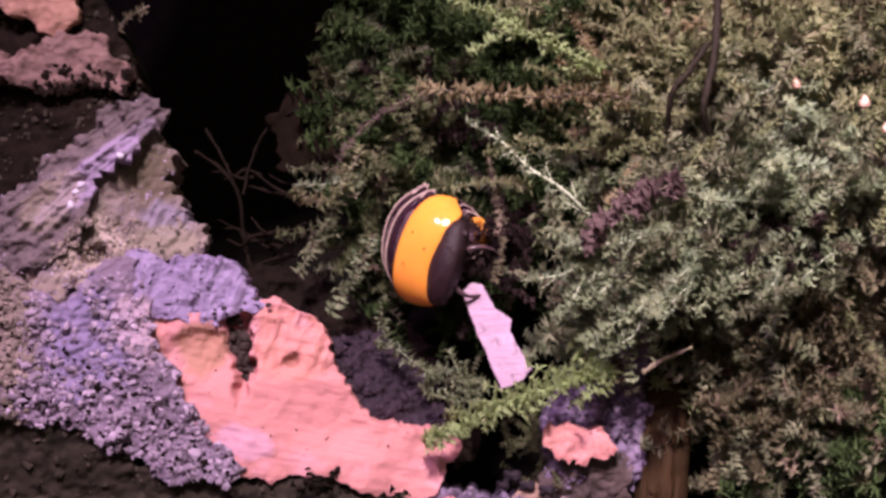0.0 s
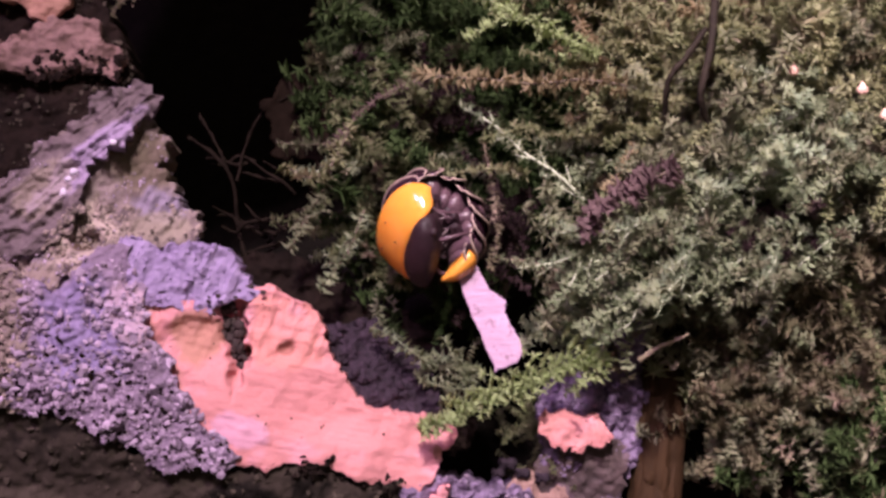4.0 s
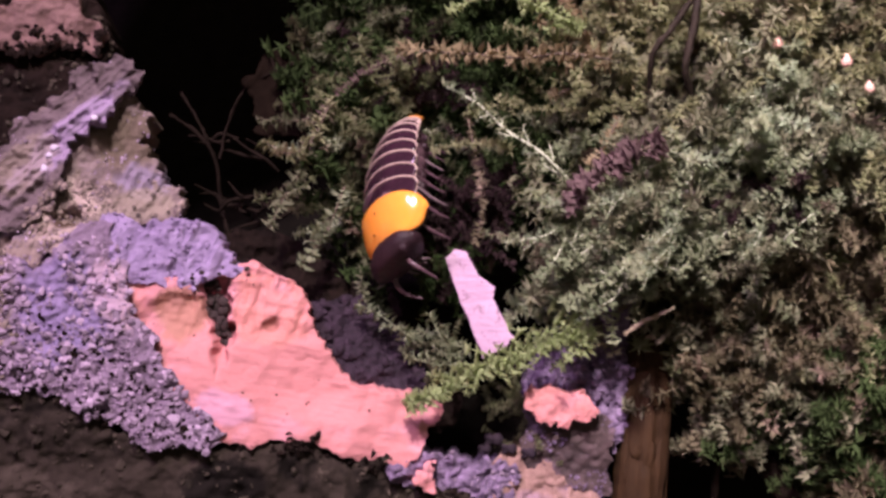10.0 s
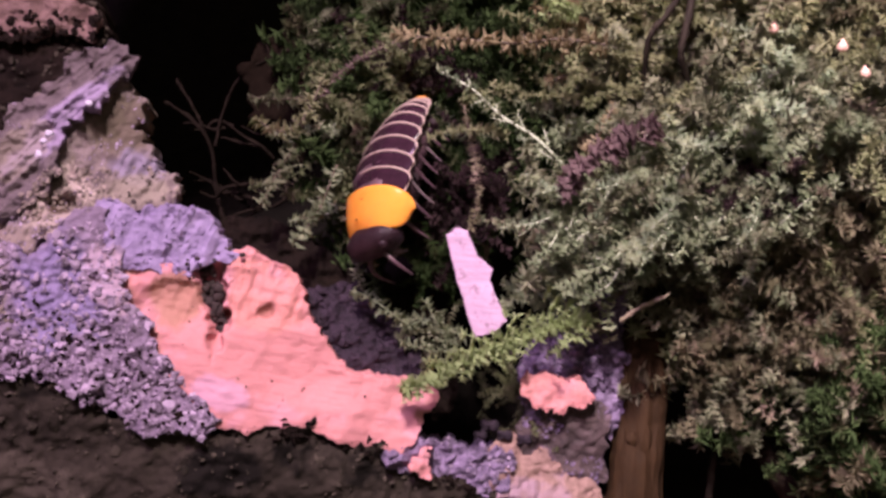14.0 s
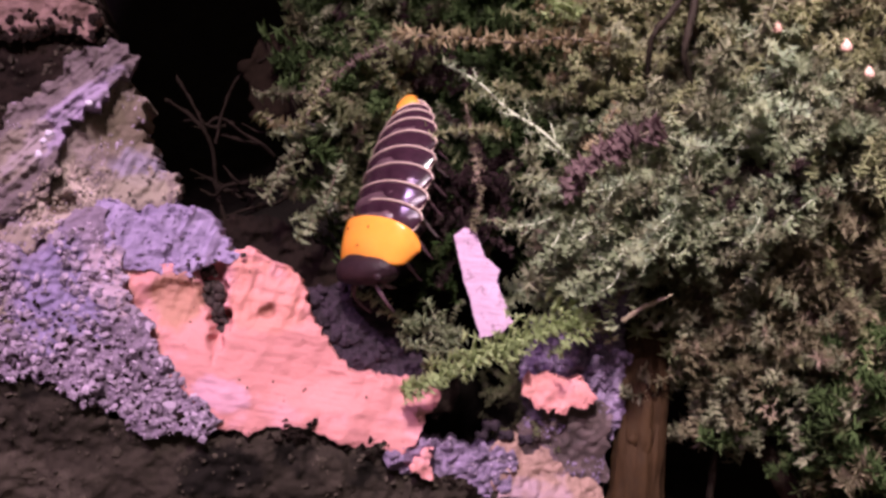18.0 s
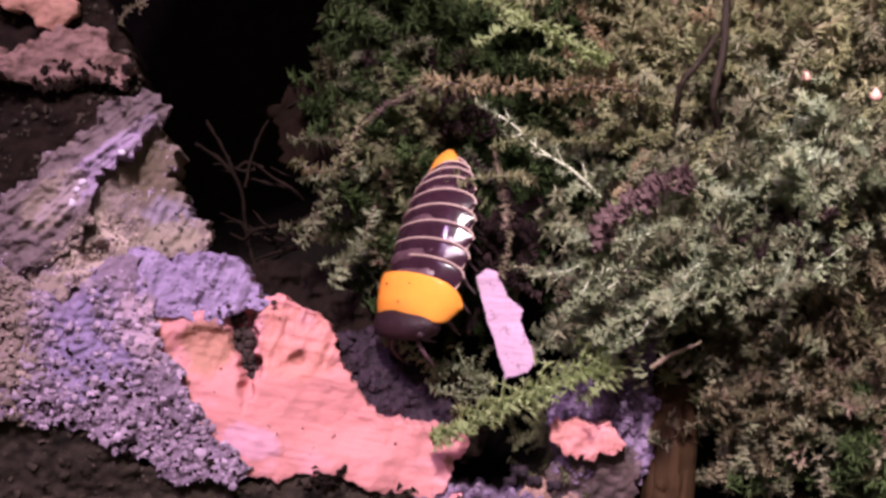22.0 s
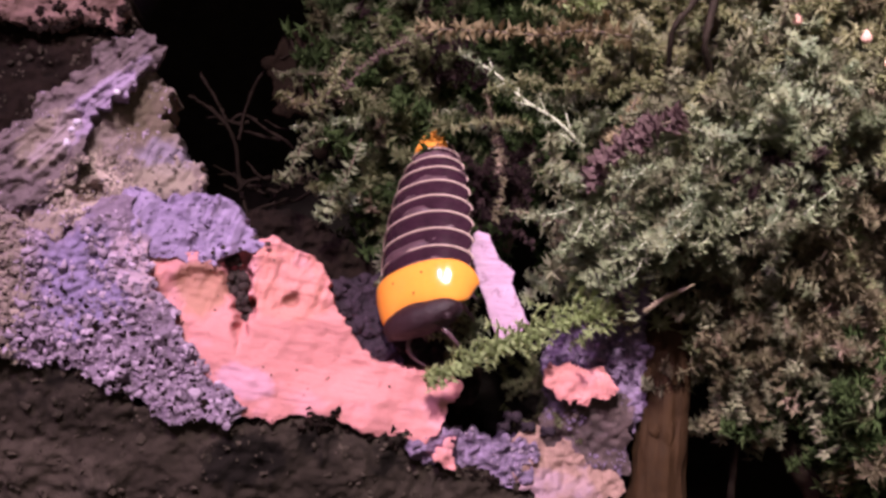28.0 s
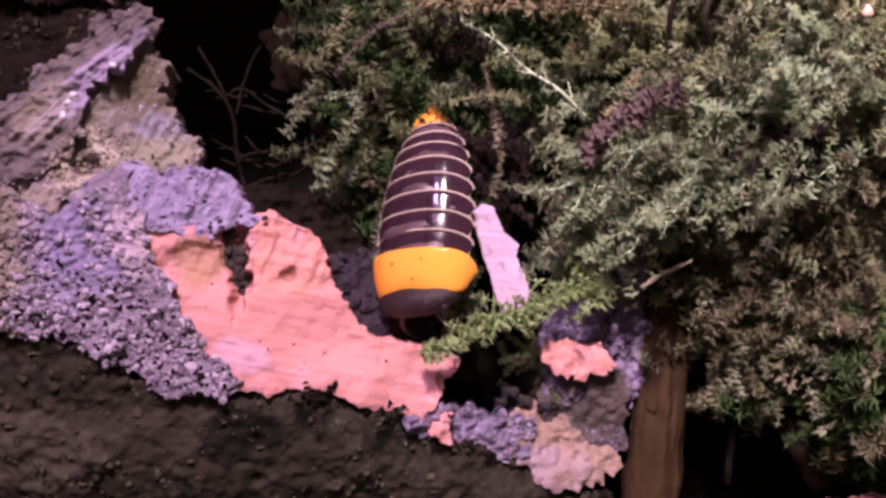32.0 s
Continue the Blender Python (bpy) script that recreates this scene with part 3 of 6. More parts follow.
def fibre(p, d):
    z = ridged(along(p, -13, 0.10), 0.9, 5, 5) * 0.3 + fbm(p, 0.16, 8, 6) * 1.7 + fbm(p, 1.2, 28, 4) * 0.3
    up = np.clip((p[:, 1] + 7.4 - 0.05 * p[:, 0] + fbm(p, 0.4, 33) * 2) / 1.2, 0, 1)
    steep = ridged(along(p, 70, 0.3), 0.7, 15, 5)
    z = z - 0.6 * up + steep * 0.75 * up + ridged(along(p, 78, 0.25), 1.6, 25, 3) * 0.3 * up + fbm(p, 0.5, 17, 5) * 0.8 * up
    # crack, pocket and worm hole
    cx, cy = -20.05, -5.36
    wide = np.clip(1.0 + 0.16 * (p[:, 1] - cy) + fbm(p, 0.8, 61, 3) * 1.6, 0.15, 1.7)
    w = np.exp(-((p[:, 0] - cx - fbm(p, 0.45, 63, 4) * 3.2) / wide) ** 4 - ((p[:, 1] - cy) / 4.0) ** 4)
    z = z - 3.2 * w
    hx, hy = -15.41, -6.24
    z = z - 0.8 * np.exp(-(((p[:, 0] - hx) ** 2 + (p[:, 1] - hy) ** 2) / 0.45))
    kx, ky = -23.44, -5.31
    z = z - 0.8 * np.exp(-((((p[:, 0] - kx) + fbm(p, 0.6, 2) * 2) / 2.8) ** 2 + ((p[:, 1] - ky) / 2.0) ** 2) ** 3)
    return z


v, f = slab([(-29.57, 0.05, 8), (-26.66, -1.37, 8.4), (-22.67, -1.69, 8), (-19.79, -1.29, 7), (-16.68, -0.73, 6.4), (-13.31, -2.96, 6), (-11.79, -4.64, 5.6),
             (-11.10, -7.80, 5.2), (-9.02, -10.70, 5), (-5.48, -12.49, 4.5), (-1.91, -13.22, 3.6), (0.21, -15.00, 3), (-1.38, -17.31, 4), (-2.42, -18.90, 4.6),
             (-4.91, -19.46, 5.6), (-9.48, -18.09, 7), (-13.48, -16.80, 8), (-17.47, -16.91, 8.6), (-20.19, -15.64, 9), (-22.99, -12.55, 9.4), (-25.81, -8.62, 9.4), (-27.93, -5.01, 9)],
            0.15, 6, fibre, 0.8, 2, 0.2)
part("fresh_wood", v, f, PINK_WOOD, log, "torn pink-orange fresh wood")
pink_top = v[v[:, 2] > 1.5]

v, f = slab([(-44.49, 2.02, 12), (-36.79, 0.05, 11.5), (-33.54, 0.80, 10.8), (-29.34, 3.47, 9.8), (-28.39, 0.05, 9.2), (-26.87, -4.98, 9.6), (-24.81, -8.99, 9.8),
             (-22.09, -13.03, 9.6), (-19.78, -16.00, 9.3), (-22.09, -17.06, 9.6), (-26.67, -16.03, 10.4), (-31.43, -13.24, 11.2), (-35.70, -11.19, 11.8), (-44.28, -10.24, 12.5)],
            0.16, 6, crumb(0.5, 1.2, 21, 3.0), 1.2, 6, 0.3)
part("granular_bark", v, f, LILAC_BARK, log, "granular lilac-grey bark")


def crumbs_on(face, count, small, large, seed, keep=None, flat=0.85):
    """Loose angular crumbs sitting on a face, as one mesh."""
    rs = np.random.RandomState(seed)
    bm = bmesh.new()
    bmesh.ops.create_icosphere(bm, subdivisions=1, radius=1)
    bv = np.array([q.co[:] for q in bm.verts])
    bf = np.array([[q.index for q in fc.verts] for fc in bm.faces])
    bm.free()
    pts = face[rs.randint(0, len(face), count)]
    if keep is not None:
        pts = pts[keep(pts)]
    vs, fs = [], []
    for k, q in enumerate(pts):
        r = small * (large / small) ** (rs.uniform() ** 1.8)
        m = bv * (1 + 0.33 * rs.normal(0, 1, (len(bv), 1))) * r * rs.uniform(0.6, 1.3, 3) * np.array((1, 1, flat))
        vs.append(m + q + (0, 0, r * 0.25))
        fs.append(bf + k * len(bv))
    return np.vstack(vs), np.vstack(fs)


bark_top = v[v[:, 2] > 7.5]
cv, cf = crumbs_on(bark_top, 2600, 0.10, 0.42, 3, lambda q: (fbm(q, 0.35, 77, 3) - 0.03 * (q[:, 1] + 3) > -0.08) & (q[:, 0] > -38.5 + 5 * fbm(q, 0.3, 5)), 0.8)
tagged(part("grain_cover", cv, cf, LILAC_GRAIN, log, "loose grey and lilac bark grains", False), kind="stuff")
cv, cf = crumbs_on(bark_top[bark_top[:, 0] < -34], 1500, 0.12, 0.34, 9, lambda q: q[:, 0] < -37.5 + 5 * fbm(q, 0.3, 5), 0.6)
tagged(part("tan_grain_cover", cv, cf, TAN_GRAIN, log, "loose tan bark grains", False), kind="stuff")
# Dark crumbs stand in for shade between grains towards the lower edge
cv, cf = crumbs_on(bark_top, 800, 0.10, 0.3, 14, lambda q: q[:, 1] < -6 - 0.5 * (q[:, 0] + 32), 0.7)
tagged(part("gap_shade_cover", cv, cf, CRUST, log, "dark crumbs standing in for shaded gaps between the bark grains", False), kind="stuff")

v, f = slab([(-29.91, 3.50, 8.6), (-26.51, 2.69, 8.6), (-23.44, 3.73, 8), (-20.64, 2.21, 7.4), (-18.28, 0.05, 6.8), (-16.51, -0.99, 6.2), (-19.79, -1.91, 7), (-23.18, -2.20, 8),
             (-27.07, -1.77, 8.8), (-29.09, -0.25, 9.2)], 0.16, 6, streaks(0.62, 70, 31, 2.2), 1.0, 9, 0.4)
shelf_top = v[v[:, 2] > 4.5]
part("lilac_shelf", v, f, LILAC_WOOD, log, "smooth lilac wood shelf")
cv, cf = crumbs_on(shelf_top, 420, 0.07, 0.26, 34, lambda q: fbm(q, 0.4, 64, 3) > 0.0, 0.6)
tagged(part("shelf_crumb_cover", cv, cf, LILAC_WOOD, log, "lilac crumbs on the shelf", False), kind="stuff")

v, f = slab([(-44.91, 0.05, 11), (-45.75, 10.68, 9), (-38.80, 10.97, 8.6), (-34.23, 14.27, 8.6), (-29.77, 15.34, 8.2), (-27.00, 13.71, 6.6), (-27.26, 10.79, 6.8), (-25.81, 8.57, 6.8),
             (-25.02, 6.18, 6.2), (-23.50, 3.76, 7), (-25.23, 2.35, 8), (-29.50, 1.67, 9.2), (-33.67, -0.55, 10.4), (-37.95, -0.94, 11)],
            0.16, 8, streaks(0.7, 68, 41, 2.4, (-32.79, 3.46)), 1.8, 12, 0.4)
part("weathered_wood", v, f, GREY_WOOD, log, "weathered grey and tan wood")
wood_top = v[v[:, 2] > 3.5]

v, f = slab([(-42.12, 2.05, 10.5), (-41.28, 7.56, 10.1), (-38.41, 10.36, 9.7), (-35.96, 12.89, 9.5), (-33.00, 15.09, 9.3), (-28.82, 17.42, 8.9), (-27.10, 15.88, 8.7), (-27.65, 14.33, 8.9), (-29.92, 12.39, 9.5), (-32.20, 10.30, 10.3), (-33.54, 7.54, 10.5), (-34.45, 5.05, 10.3), (-37.63, 2.05, 10.5)],
            0.13, 2.4, lambda p, d, a=streaks(0.8, 42, 51, 2.0), b=crumb(0.7, 0.55, 53, 1.6): a(p, d) + b(p, d), 1.4, 14, 0.4)
part("wood_flake", v, f, FLAKE, log, "curled lilac-grey wood flake")
for k, (x, y, r) in enumerate(((-34.9, 7.9, 0.40), (-34.5, 9.1, 0.28), (-34.0, 9.8, 0.36), (-30.4, 12.4, 0.34))):
    near = v[np.argmin(np.hypot(v[:, 0] - x, v[:, 1] - y) - 0.05 * v[:, 2])]
    cv, cf = lump(x, y, near[2] + 0.1, r, k, (1.1, 1.0, 0.6), 0.8, 2)
    part("pale_crumb", cv, cf, PALE_CRUMB, log, "pale lilac crumb on the flake")
flake_top = v[v[:, 2] > 7.6]
kx, ky = (-32.79, 3.46)
for name, count, seed, mat_, near, lab in (("tan_litter", 1900, 5, TAN_GRAIN, lambda q: np.hypot(q[:, 0] - kx - 0.3, q[:, 1] - ky) < 3.8 + fbm(q, 0.4, 4) * 4, "tan flakes round the knot"),
                                           ("tan_dust", 1300, 6, TAN_GRAIN, lambda q: (fbm(q, 0.16, 44, 3) > 0.04) & (q[:, 1] < 7), "tan flakes of weathered wood"),
                                           ("lilac_litter", 1500, 7, LILAC_GRAIN, lambda q: (fbm(q, 0.16, 48, 3) > 0.03) | (q[:, 1] < 3.2 + 0.1 * (q[:, 0] + 28) + 4 * fbm(q, 0.5, 12)), "lilac flakes of weathered wood"),
                                           ("dark_litter", 260, 8, CRUST, lambda q: fbm(q, 0.2, 52, 3) > 0.06, "dark flakes of weathered wood")):
    pool = wood_top if name in ("tan_dust", "dark_litter") else np.vstack([wood_top, flake_top]) if name != "tan_litter" else np.vstack([wood_top[np.hypot(wood_top[:, 0] - kx, wood_top[:, 1] - ky) < 6], flake_top[np.hypot(flake_top[:, 0] - kx, flake_top[:, 1] - ky) < 6]])
    cv, cf = crumbs_on(pool, count, 0.06 if name == "lilac_litter" else 0.09, 0.19 if name == "lilac_litter" else 0.30, seed, near, 0.4)
    tagged(part(name, cv, cf, mat_, log, lab, False), kind="stuff")

v, f = slab([(-47.00, 30.21, 6), (-38.68, 30.21, 6), (-32.36, 26.19, 5.4), (-30.37, 19.99, 5), (-30.89, 16.69, 6), (-34.42, 13.84, 8), (-38.15, 10.17, 9), (-45.33, 9.08, 10)],
            0.2, 9, crumb(0.5, 0.7, 61, 3.5), 0.8, 15, 0.4)
part("dark_crust", v, f, CRUST, log, "dark crumbly crust")
cv, cf = crumbs_on(v[v[:, 2] > 2], 420, 0.10, 0.38, 16, lambda q: fbm(q, 0.25, 91, 3) > -0.02, 0.7)
tagged(part("crust_fleck_cover", cv, cf, FLECK, log, "brown and tan crumbs on the crust", False), kind="stuff")

v, f = slab([(-45.75, 22.2, 9), (-41.9, 21.9, 9), (-38.0, 23.0, 8.8), (-35.5, 24.1, 8.4), (-33.4, 23.5, 7.8), (-31.3, 21.3, 7), (-31.0, 20.0, 7), (-33.91, 18.0, 8), (-37.65, 18.5, 9), (-42.32, 18.7, 10), (-45.33, 18.8, 10)],
            0.18, 5, crumb(0.8, 0.7, 71, 3.0), 1.7, 17, 0.5)
part("pink_knob", v, f, KNOB_WOOD, log, "rough pink wood knob")
cv, cf = crumbs_on(v[v[:, 2] > 5], 420, 0.14, 0.5, 18, lambda q: q[:, 1] < 19.8 + 0.25 * (q[:, 0] + 38) + 6 * fbm(q, 0.3, 8), 0.7)
tagged(part("knob_crumb_cover", cv, cf, CRUST, log, "dark crumbs along the knob's lower edge", False), kind="stuff")

v, f = slab([(-47.0, 34.0, 9), (-38.0, 33.5, 8.6), (-35.4, 28.5, 8), (-34.9, 25.6, 7.6), (-36.6, 24.4, 7.8), (-38.4, 23.9, 8.2), (-41.9, 26.0, 8.8), (-47.0, 27.6, 9)], 0.2, 5, crumb(0.5, 0.6, 75, 2.4), 1.0, 18, 0.5)
part("upper_splinter", v, f, TORN_WOOD, log, "orange-pink torn wood above the knob")

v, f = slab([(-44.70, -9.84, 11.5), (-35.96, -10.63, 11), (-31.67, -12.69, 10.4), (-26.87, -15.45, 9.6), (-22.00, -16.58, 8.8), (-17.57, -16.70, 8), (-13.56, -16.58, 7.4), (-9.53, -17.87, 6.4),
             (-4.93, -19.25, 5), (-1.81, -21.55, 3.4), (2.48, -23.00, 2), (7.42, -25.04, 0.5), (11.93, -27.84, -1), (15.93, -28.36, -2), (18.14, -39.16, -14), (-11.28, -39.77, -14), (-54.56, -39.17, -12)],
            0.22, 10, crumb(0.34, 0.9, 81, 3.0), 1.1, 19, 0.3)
part("underside_bark", v, f, SHADED_DARK_BARK, log, "dark brown bark underside, partly darkened in colour for its shade")
cv, cf = crumbs_on(v[v[:, 2] > -8], 1300, 0.10, 0.42, 22, lambda q: fbm(q, 0.2, 93, 4) > -0.03, 0.6)
tagged(part("bark_fleck_cover", cv, cf, FLECK, log, "dull brown flecks on the bark underside", False), kind="stuff")
rim = v[(v[:, 1] > np.interp(v[:, 0], [-45, -36, -27, -17, -9, 2, 16], [-10.6, -11.4, -16.0, -17.5, -18.6, -23.6, -29.0])) & (v[:, 2] > -6)]
cv, cf = crumbs_on(rim, 700, 0.12, 0.42, 24, None, 1.1)
tagged(part("edge_fuzz", cv, cf, CRUST, log, "dark crumbly fuzz along the bark's edge", False), kind="stuff")

# unseen trunk slab arching above the view, added to shade the hollow
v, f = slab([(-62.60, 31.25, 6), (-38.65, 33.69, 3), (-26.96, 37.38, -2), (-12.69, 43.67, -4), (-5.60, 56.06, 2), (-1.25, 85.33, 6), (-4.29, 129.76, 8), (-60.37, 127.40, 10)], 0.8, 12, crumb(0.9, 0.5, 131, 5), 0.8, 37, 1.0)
part("shade_overhang", v, f, SHADED_DARK_BARK, log, "unseen bark slab added above the view to shade the hollow")

cv, cf = crumbs_on(pink_top, 40, 0.05, 0.17, 12, None, 0.7)
tagged(part("speck_cover", cv, cf, CRACK, log, "dark specks on the fresh wood"), kind="stuff")

# debris in the crack
rnd = random.Random(4)
bits = []
for k in range(90):
    s = k / 89
    q = np.array((-21.19, -1.93, 5.6)) * (1 - s) + np.array((-19.60, -9.96, 5.7)) * s
    wide = 1.1 * math.sin(math.pi * (0.15 + 0.8 * s))
    bits.append(lump(q[0] + rnd.uniform(-wide, wide), q[1] + rnd.uniform(-0.4, 0.4), q[2] + rnd.uniform(-0.7, 0.1), rnd.uniform(0.16, 0.5), k,
                     (rnd.uniform(0.6, 1.4), rnd.uniform(0.6, 1.4), 0.6), 1.6, 2))
v, f = joined(bits)
tagged(part("crack_debris", v, f, CRACK, log, "dark debris packed in a crack"), kind="stuff")
bits = []
for k in range(9):
    s = k / 8 + rnd.uniform(-0.12, 0.12)
    q = np.array((-22.42, -1.89, 8)) * (1 - s) + np.array((-17.47, -0.57, 7)) * s
    bits.append(lump(q[0], q[1] + rnd.uniform(-0.5, 0.5), q[2] + rnd.uniform(-0.2, 0.3), rnd.uniform(0.10, 0.28), k + 60, (1, 1, 0.8), 1.6, 2))
v, f = joined(bits)
tagged(part("torn_grit", v, f, CRACK, log, "dark crumbs along the torn edge"), kind="stuff")

# ---- soil and pieces round the log ----
def clods_on(parent, face, count, small, large, seed, mat_):
    """Loose clods half sunk in a face, each a part."""
    rs = random.Random(seed)
    for k in range(count):
        q = face[rs.randrange(len(face))]
        r = rs.uniform(small, large)
        v, f = lump(q[0], q[1], q[2] - 0.2 * r, r, seed + k, (rs.uniform(0.8, 1.3), rs.uniform(0.8, 1.3), 0.75), 1.1, 2)
        part("clod", v, f, mat_, parent)


heap = thing("soil_lump", (-6.79, -14.19, 0), "dark purple crumbly soil lump behind the fresh wood", "soil")
v, f = slab([(-13.20, -4.09, -1), (-8.58, -4.12, -2), (-4.40, -6.63, -2), (-2.16, -9.38, -1.5), (-0.77, -13.64, 0), (-4.56, -14.34, 1), (-7.79, -12.66, 1.5), (-10.76, -10.49, 1.5), (-12.44, -7.55, 1)],
            0.16, 8, crumb(0.6, 0.9, 91, 4.2), 0.9, 21, 0.8)
part("core", v, f, PURPLE_SOIL, heap)
clods_on(heap, v[v[:, 2] > -2.5], 46, 0.22, 0.6, 31, PURPLE_SOIL)
bank = thing("soil_bank", (-10.42, -15.80, -4), "dark damp soil bank under the moss", "soil")
v, f = slab([(-22.11, 2.36, -6), (-15.32, 1.80, -7), (-8.29, -2.25, -6), (0.92, -6.85, -6), (2.63, -14.79, -5), (-1.36, -18.07, -4), (-10.34, -14.55, -3), (-20.45, -5.56, -3)],
            0.28, 8, crumb(0.9, 0.9, 95, 4.0), 0.8, 23, 0.8)
part("core", v, f, CRUST, bank)
clods_on(bank, v[v[:, 2] > -8], 40, 0.3, 0.8, 71, CRUST)

chunk = thing("wood_chunk", (13.64, -27.70, -12), "small broken wood chunk with pink core and purple crust", "wood chunk")
v, f = slab([(8.07, -10.99, -1), (11.67, -6.74, -4), (15.76, -3.37, -5), (20.49, -1.67, -6), (20.90, -8.51, -5), (18.87, -13.43, -3), (17.60, -18.33, -2), (13.59, -19.28, -1), (9.68, -18.10, -0.5), (8.31, -14.80, -0.5)],
            0.18, 7, crumb(1.0, 1.0, 101, 4.0), 0.7, 25, 0.6)
part("crust", v, f, PURPLE_CRUST, chunk, "purple crumbly crust")
cv, cf = crumbs_on(v[v[:, 2] > -5], 900, 0.12, 0.42, 28, lambda q: fbm(q, 0.3, 97, 3) > -0.03, 0.8)
tagged(part("crust_crumb_cover", cv, cf, PURPLE_CRUST, chunk, "purple crumbs on the crust", False), kind="stuff")
v, f = slab([(8.19, -12.60, 2), (10.29, -12.06, 2), (12.18, -12.7, 1.9), (13.9, -13.4, 1.6), (14.5, -15.6, 1.6), (12.1, -16.5, 2), (9.6, -15.5, 2.2)],
            0.16, 4, crumb(0.3, 0.7, 105, 1.2), 1.0, 27, 0.15)
part("core", v, f, PINK_WOOD, chunk, "pink torn wood core")
cv, cf = crumbs_on(v[v[:, 2] > 0.5], 200, 0.06, 0.2, 26, lambda q: (q[:, 1] < -15.4 + 3 * fbm(q, 0.5, 4)) | (fbm(q, 0.4, 6) > 0.1), 0.6)
tagged(part("core_crumb_cover", cv, cf, PINK_WOOD, chunk, "pink crumbs on the core", False), kind="stuff")
v, f = slab([(15.23, -3.51, 0), (17.31, -1.48, 0), (18.84, -4.05, 0), (18.30, -7.18, 0), (15.78, -7.61, 0)], 0.18, 6, crumb(0.7, 1.0, 109, 2.4), 0.9, 31, 0.5)
part("upper_crust", v, f, PURPLE_CRUST, chunk, "purple crumbly crust")
v, f = slab([(8.11, -17.2, -0.6), (11.16, -15.8, 0.4), (14.24, -15.4, 0.4), (17.05, -16.4, -1), (16.88, -22.71, -1.6), (13.59, -23.04, -1), (9.71, -21.90, -0.8)],
            0.18, 5, crumb(0.35, 0.8, 107, 1.6), 1.0, 29, 0.3)
part("brown_slab", v, f, BROWN_WOOD, chunk, "dull purple-brown wood below the core")
cv, cf = crumbs_on(v[v[:, 2] > -3], 420, 0.06, 0.24, 36, lambda q: fbm(q, 0.35, 57, 3) > -0.02, 0.7)
tagged(part("slab_crumb_cover", cv, cf, PURPLE_CRUST, chunk, "mauve crumbs below the core", False), kind="stuff")
for q, r in (((5.15, -17.75, 0), 0.7), ((4.26, -18.62, 0.4), 0.5), ((6.63, -18.68, 0), 0.6), ((7.79, -10.99, -1), 0.5), ((8.57, -19.18, -0.4), 0.6)):
    v, f = lump(q[0], q[1], q[2], r, 11, (1.2, 1, 0.8), 1.3, 3)
    single("bark_crumb", v, f, PURPLE_SOIL, "small dark purple bark crumb in the gap", "bark crumb", "bark crumbs")
for name, mat_, pts, sd in (("splinter", PINK_WOOD, [(-2.57, -19.62, 5), (0.05, -18.83, 4.4), (-0.32, -21.01, 4.6), (-1.26, -22.30, 5), (-3.24, -20.96, 5.4)], 111),
                            ("bark_edge", PURPLE_CRUST, [(-4.42, -19.95, 4.6), (-1.27, -18.7, 3.6), (0.86, -18.3, 2.6), (3.56, -19.9, 1.8), (7.96, -21.2, 0.6), (6.31, -23.2, 0.8), (2.48, -23.47, 1.8), (-1.01, -22.22, 3.2)], 115),
                            ("torn_edge", PALE_TORN, [(5.75, -20.66, 1.2), (8.00, -19.39, 0), (10.52, -20.43, -0.6), (12.46, -22.56, -0.8), (15.44, -22.49, -1.6), (15.74, -25.72, -1.4), (12.42, -27.15, -0.4), (8.50, -26.38, 0.6), (5.75, -23.80, 1.2)], 119)):
    v, f = slab(pts, 0.14, 5, crumb(0.8, 0.9, sd, 3.4) if name == "bark_edge" else crumb(0.45, 0.6, sd, 2.6), 1.5, sd, 0.25)
    part(name, v, f, mat_, log)
    if name == "bark_edge":
        cv, cf = crumbs_on(v[v[:, 2] > -1], 160, 0.08, 0.24, 30, lambda q: fbm(q, 0.35, 99, 3) > -0.02, 0.8)
        tagged(part("edge_crumb_cover", cv, cf, LILAC_GRAIN, log, "lilac crumbs on the broken edge", False), kind="stuff")

stick = thing("stick", (18.91, -34.63, -2.5), "upright brown stick with peeling bark among the moss", "stick")
line = spline([(22.60, -0.81, -6.5), (21.44, -6.82, -5.5), (20.81, -14.73, -4.5), (19.97, -23.07, -3.5), (18.91, -34.63, -2.5)], 24)
v, f = tube(line, [1.8, 2.3, 2.45, 2.5, 2.6], 60)
mid = line[np.repeat(np.arange(len(line)), 60)]
out = (v - mid) / 2.4
around = np.c_[out[:, 0] * 6, v[:, 1] * 0.12, out[:, 2] * 6]
v = v + out * (ridged(around, 0.5, 7, 4) * 0.9 + fbm(v, 0.3, 3, 4) * 0.9)[:, None]
part("wood", v, f, STICK, stick)
rs = np.random.RandomState(8)
for k in range(9):
    a, n0, ln = radians(rs.uniform(25, 155)), rs.randint(8, 70), rs.randint(10, 24)
    at = line[n0:n0 + ln:3]
    v, f = tube(at + 2.3 * np.array((math.cos(a), 0, math.sin(a))), [0.15, 0.5, 0.6, 0.4, 0.1], 7, 0.7, k)
    part("bark_strip", v, f, STICK, stick)
for q, r in (((21.01, -4.47, -4), 0.6), ((21.05, -13.94, -2.6), 0.5), ((19.32, -19.38, -1.6), 0.6)):
    v, f = lump(q[0], q[1], q[2], r, 7, (1, 1.2, 0.6), 0.8, 3)
    part("knot", v, f, STICK, stick)
v, f = slab([(32.65, -31.44, 0), (36.48, -30.18, 0), (39.22, -29.42, 0), (44.70, -28.54, 0), (46.89, -29.53, 0), (39.22, -31.72, 0), (33.20, -31.17, 0)], 0.3, 6, plain(2, 0.4, 5), 0.4, 33, 1.0)
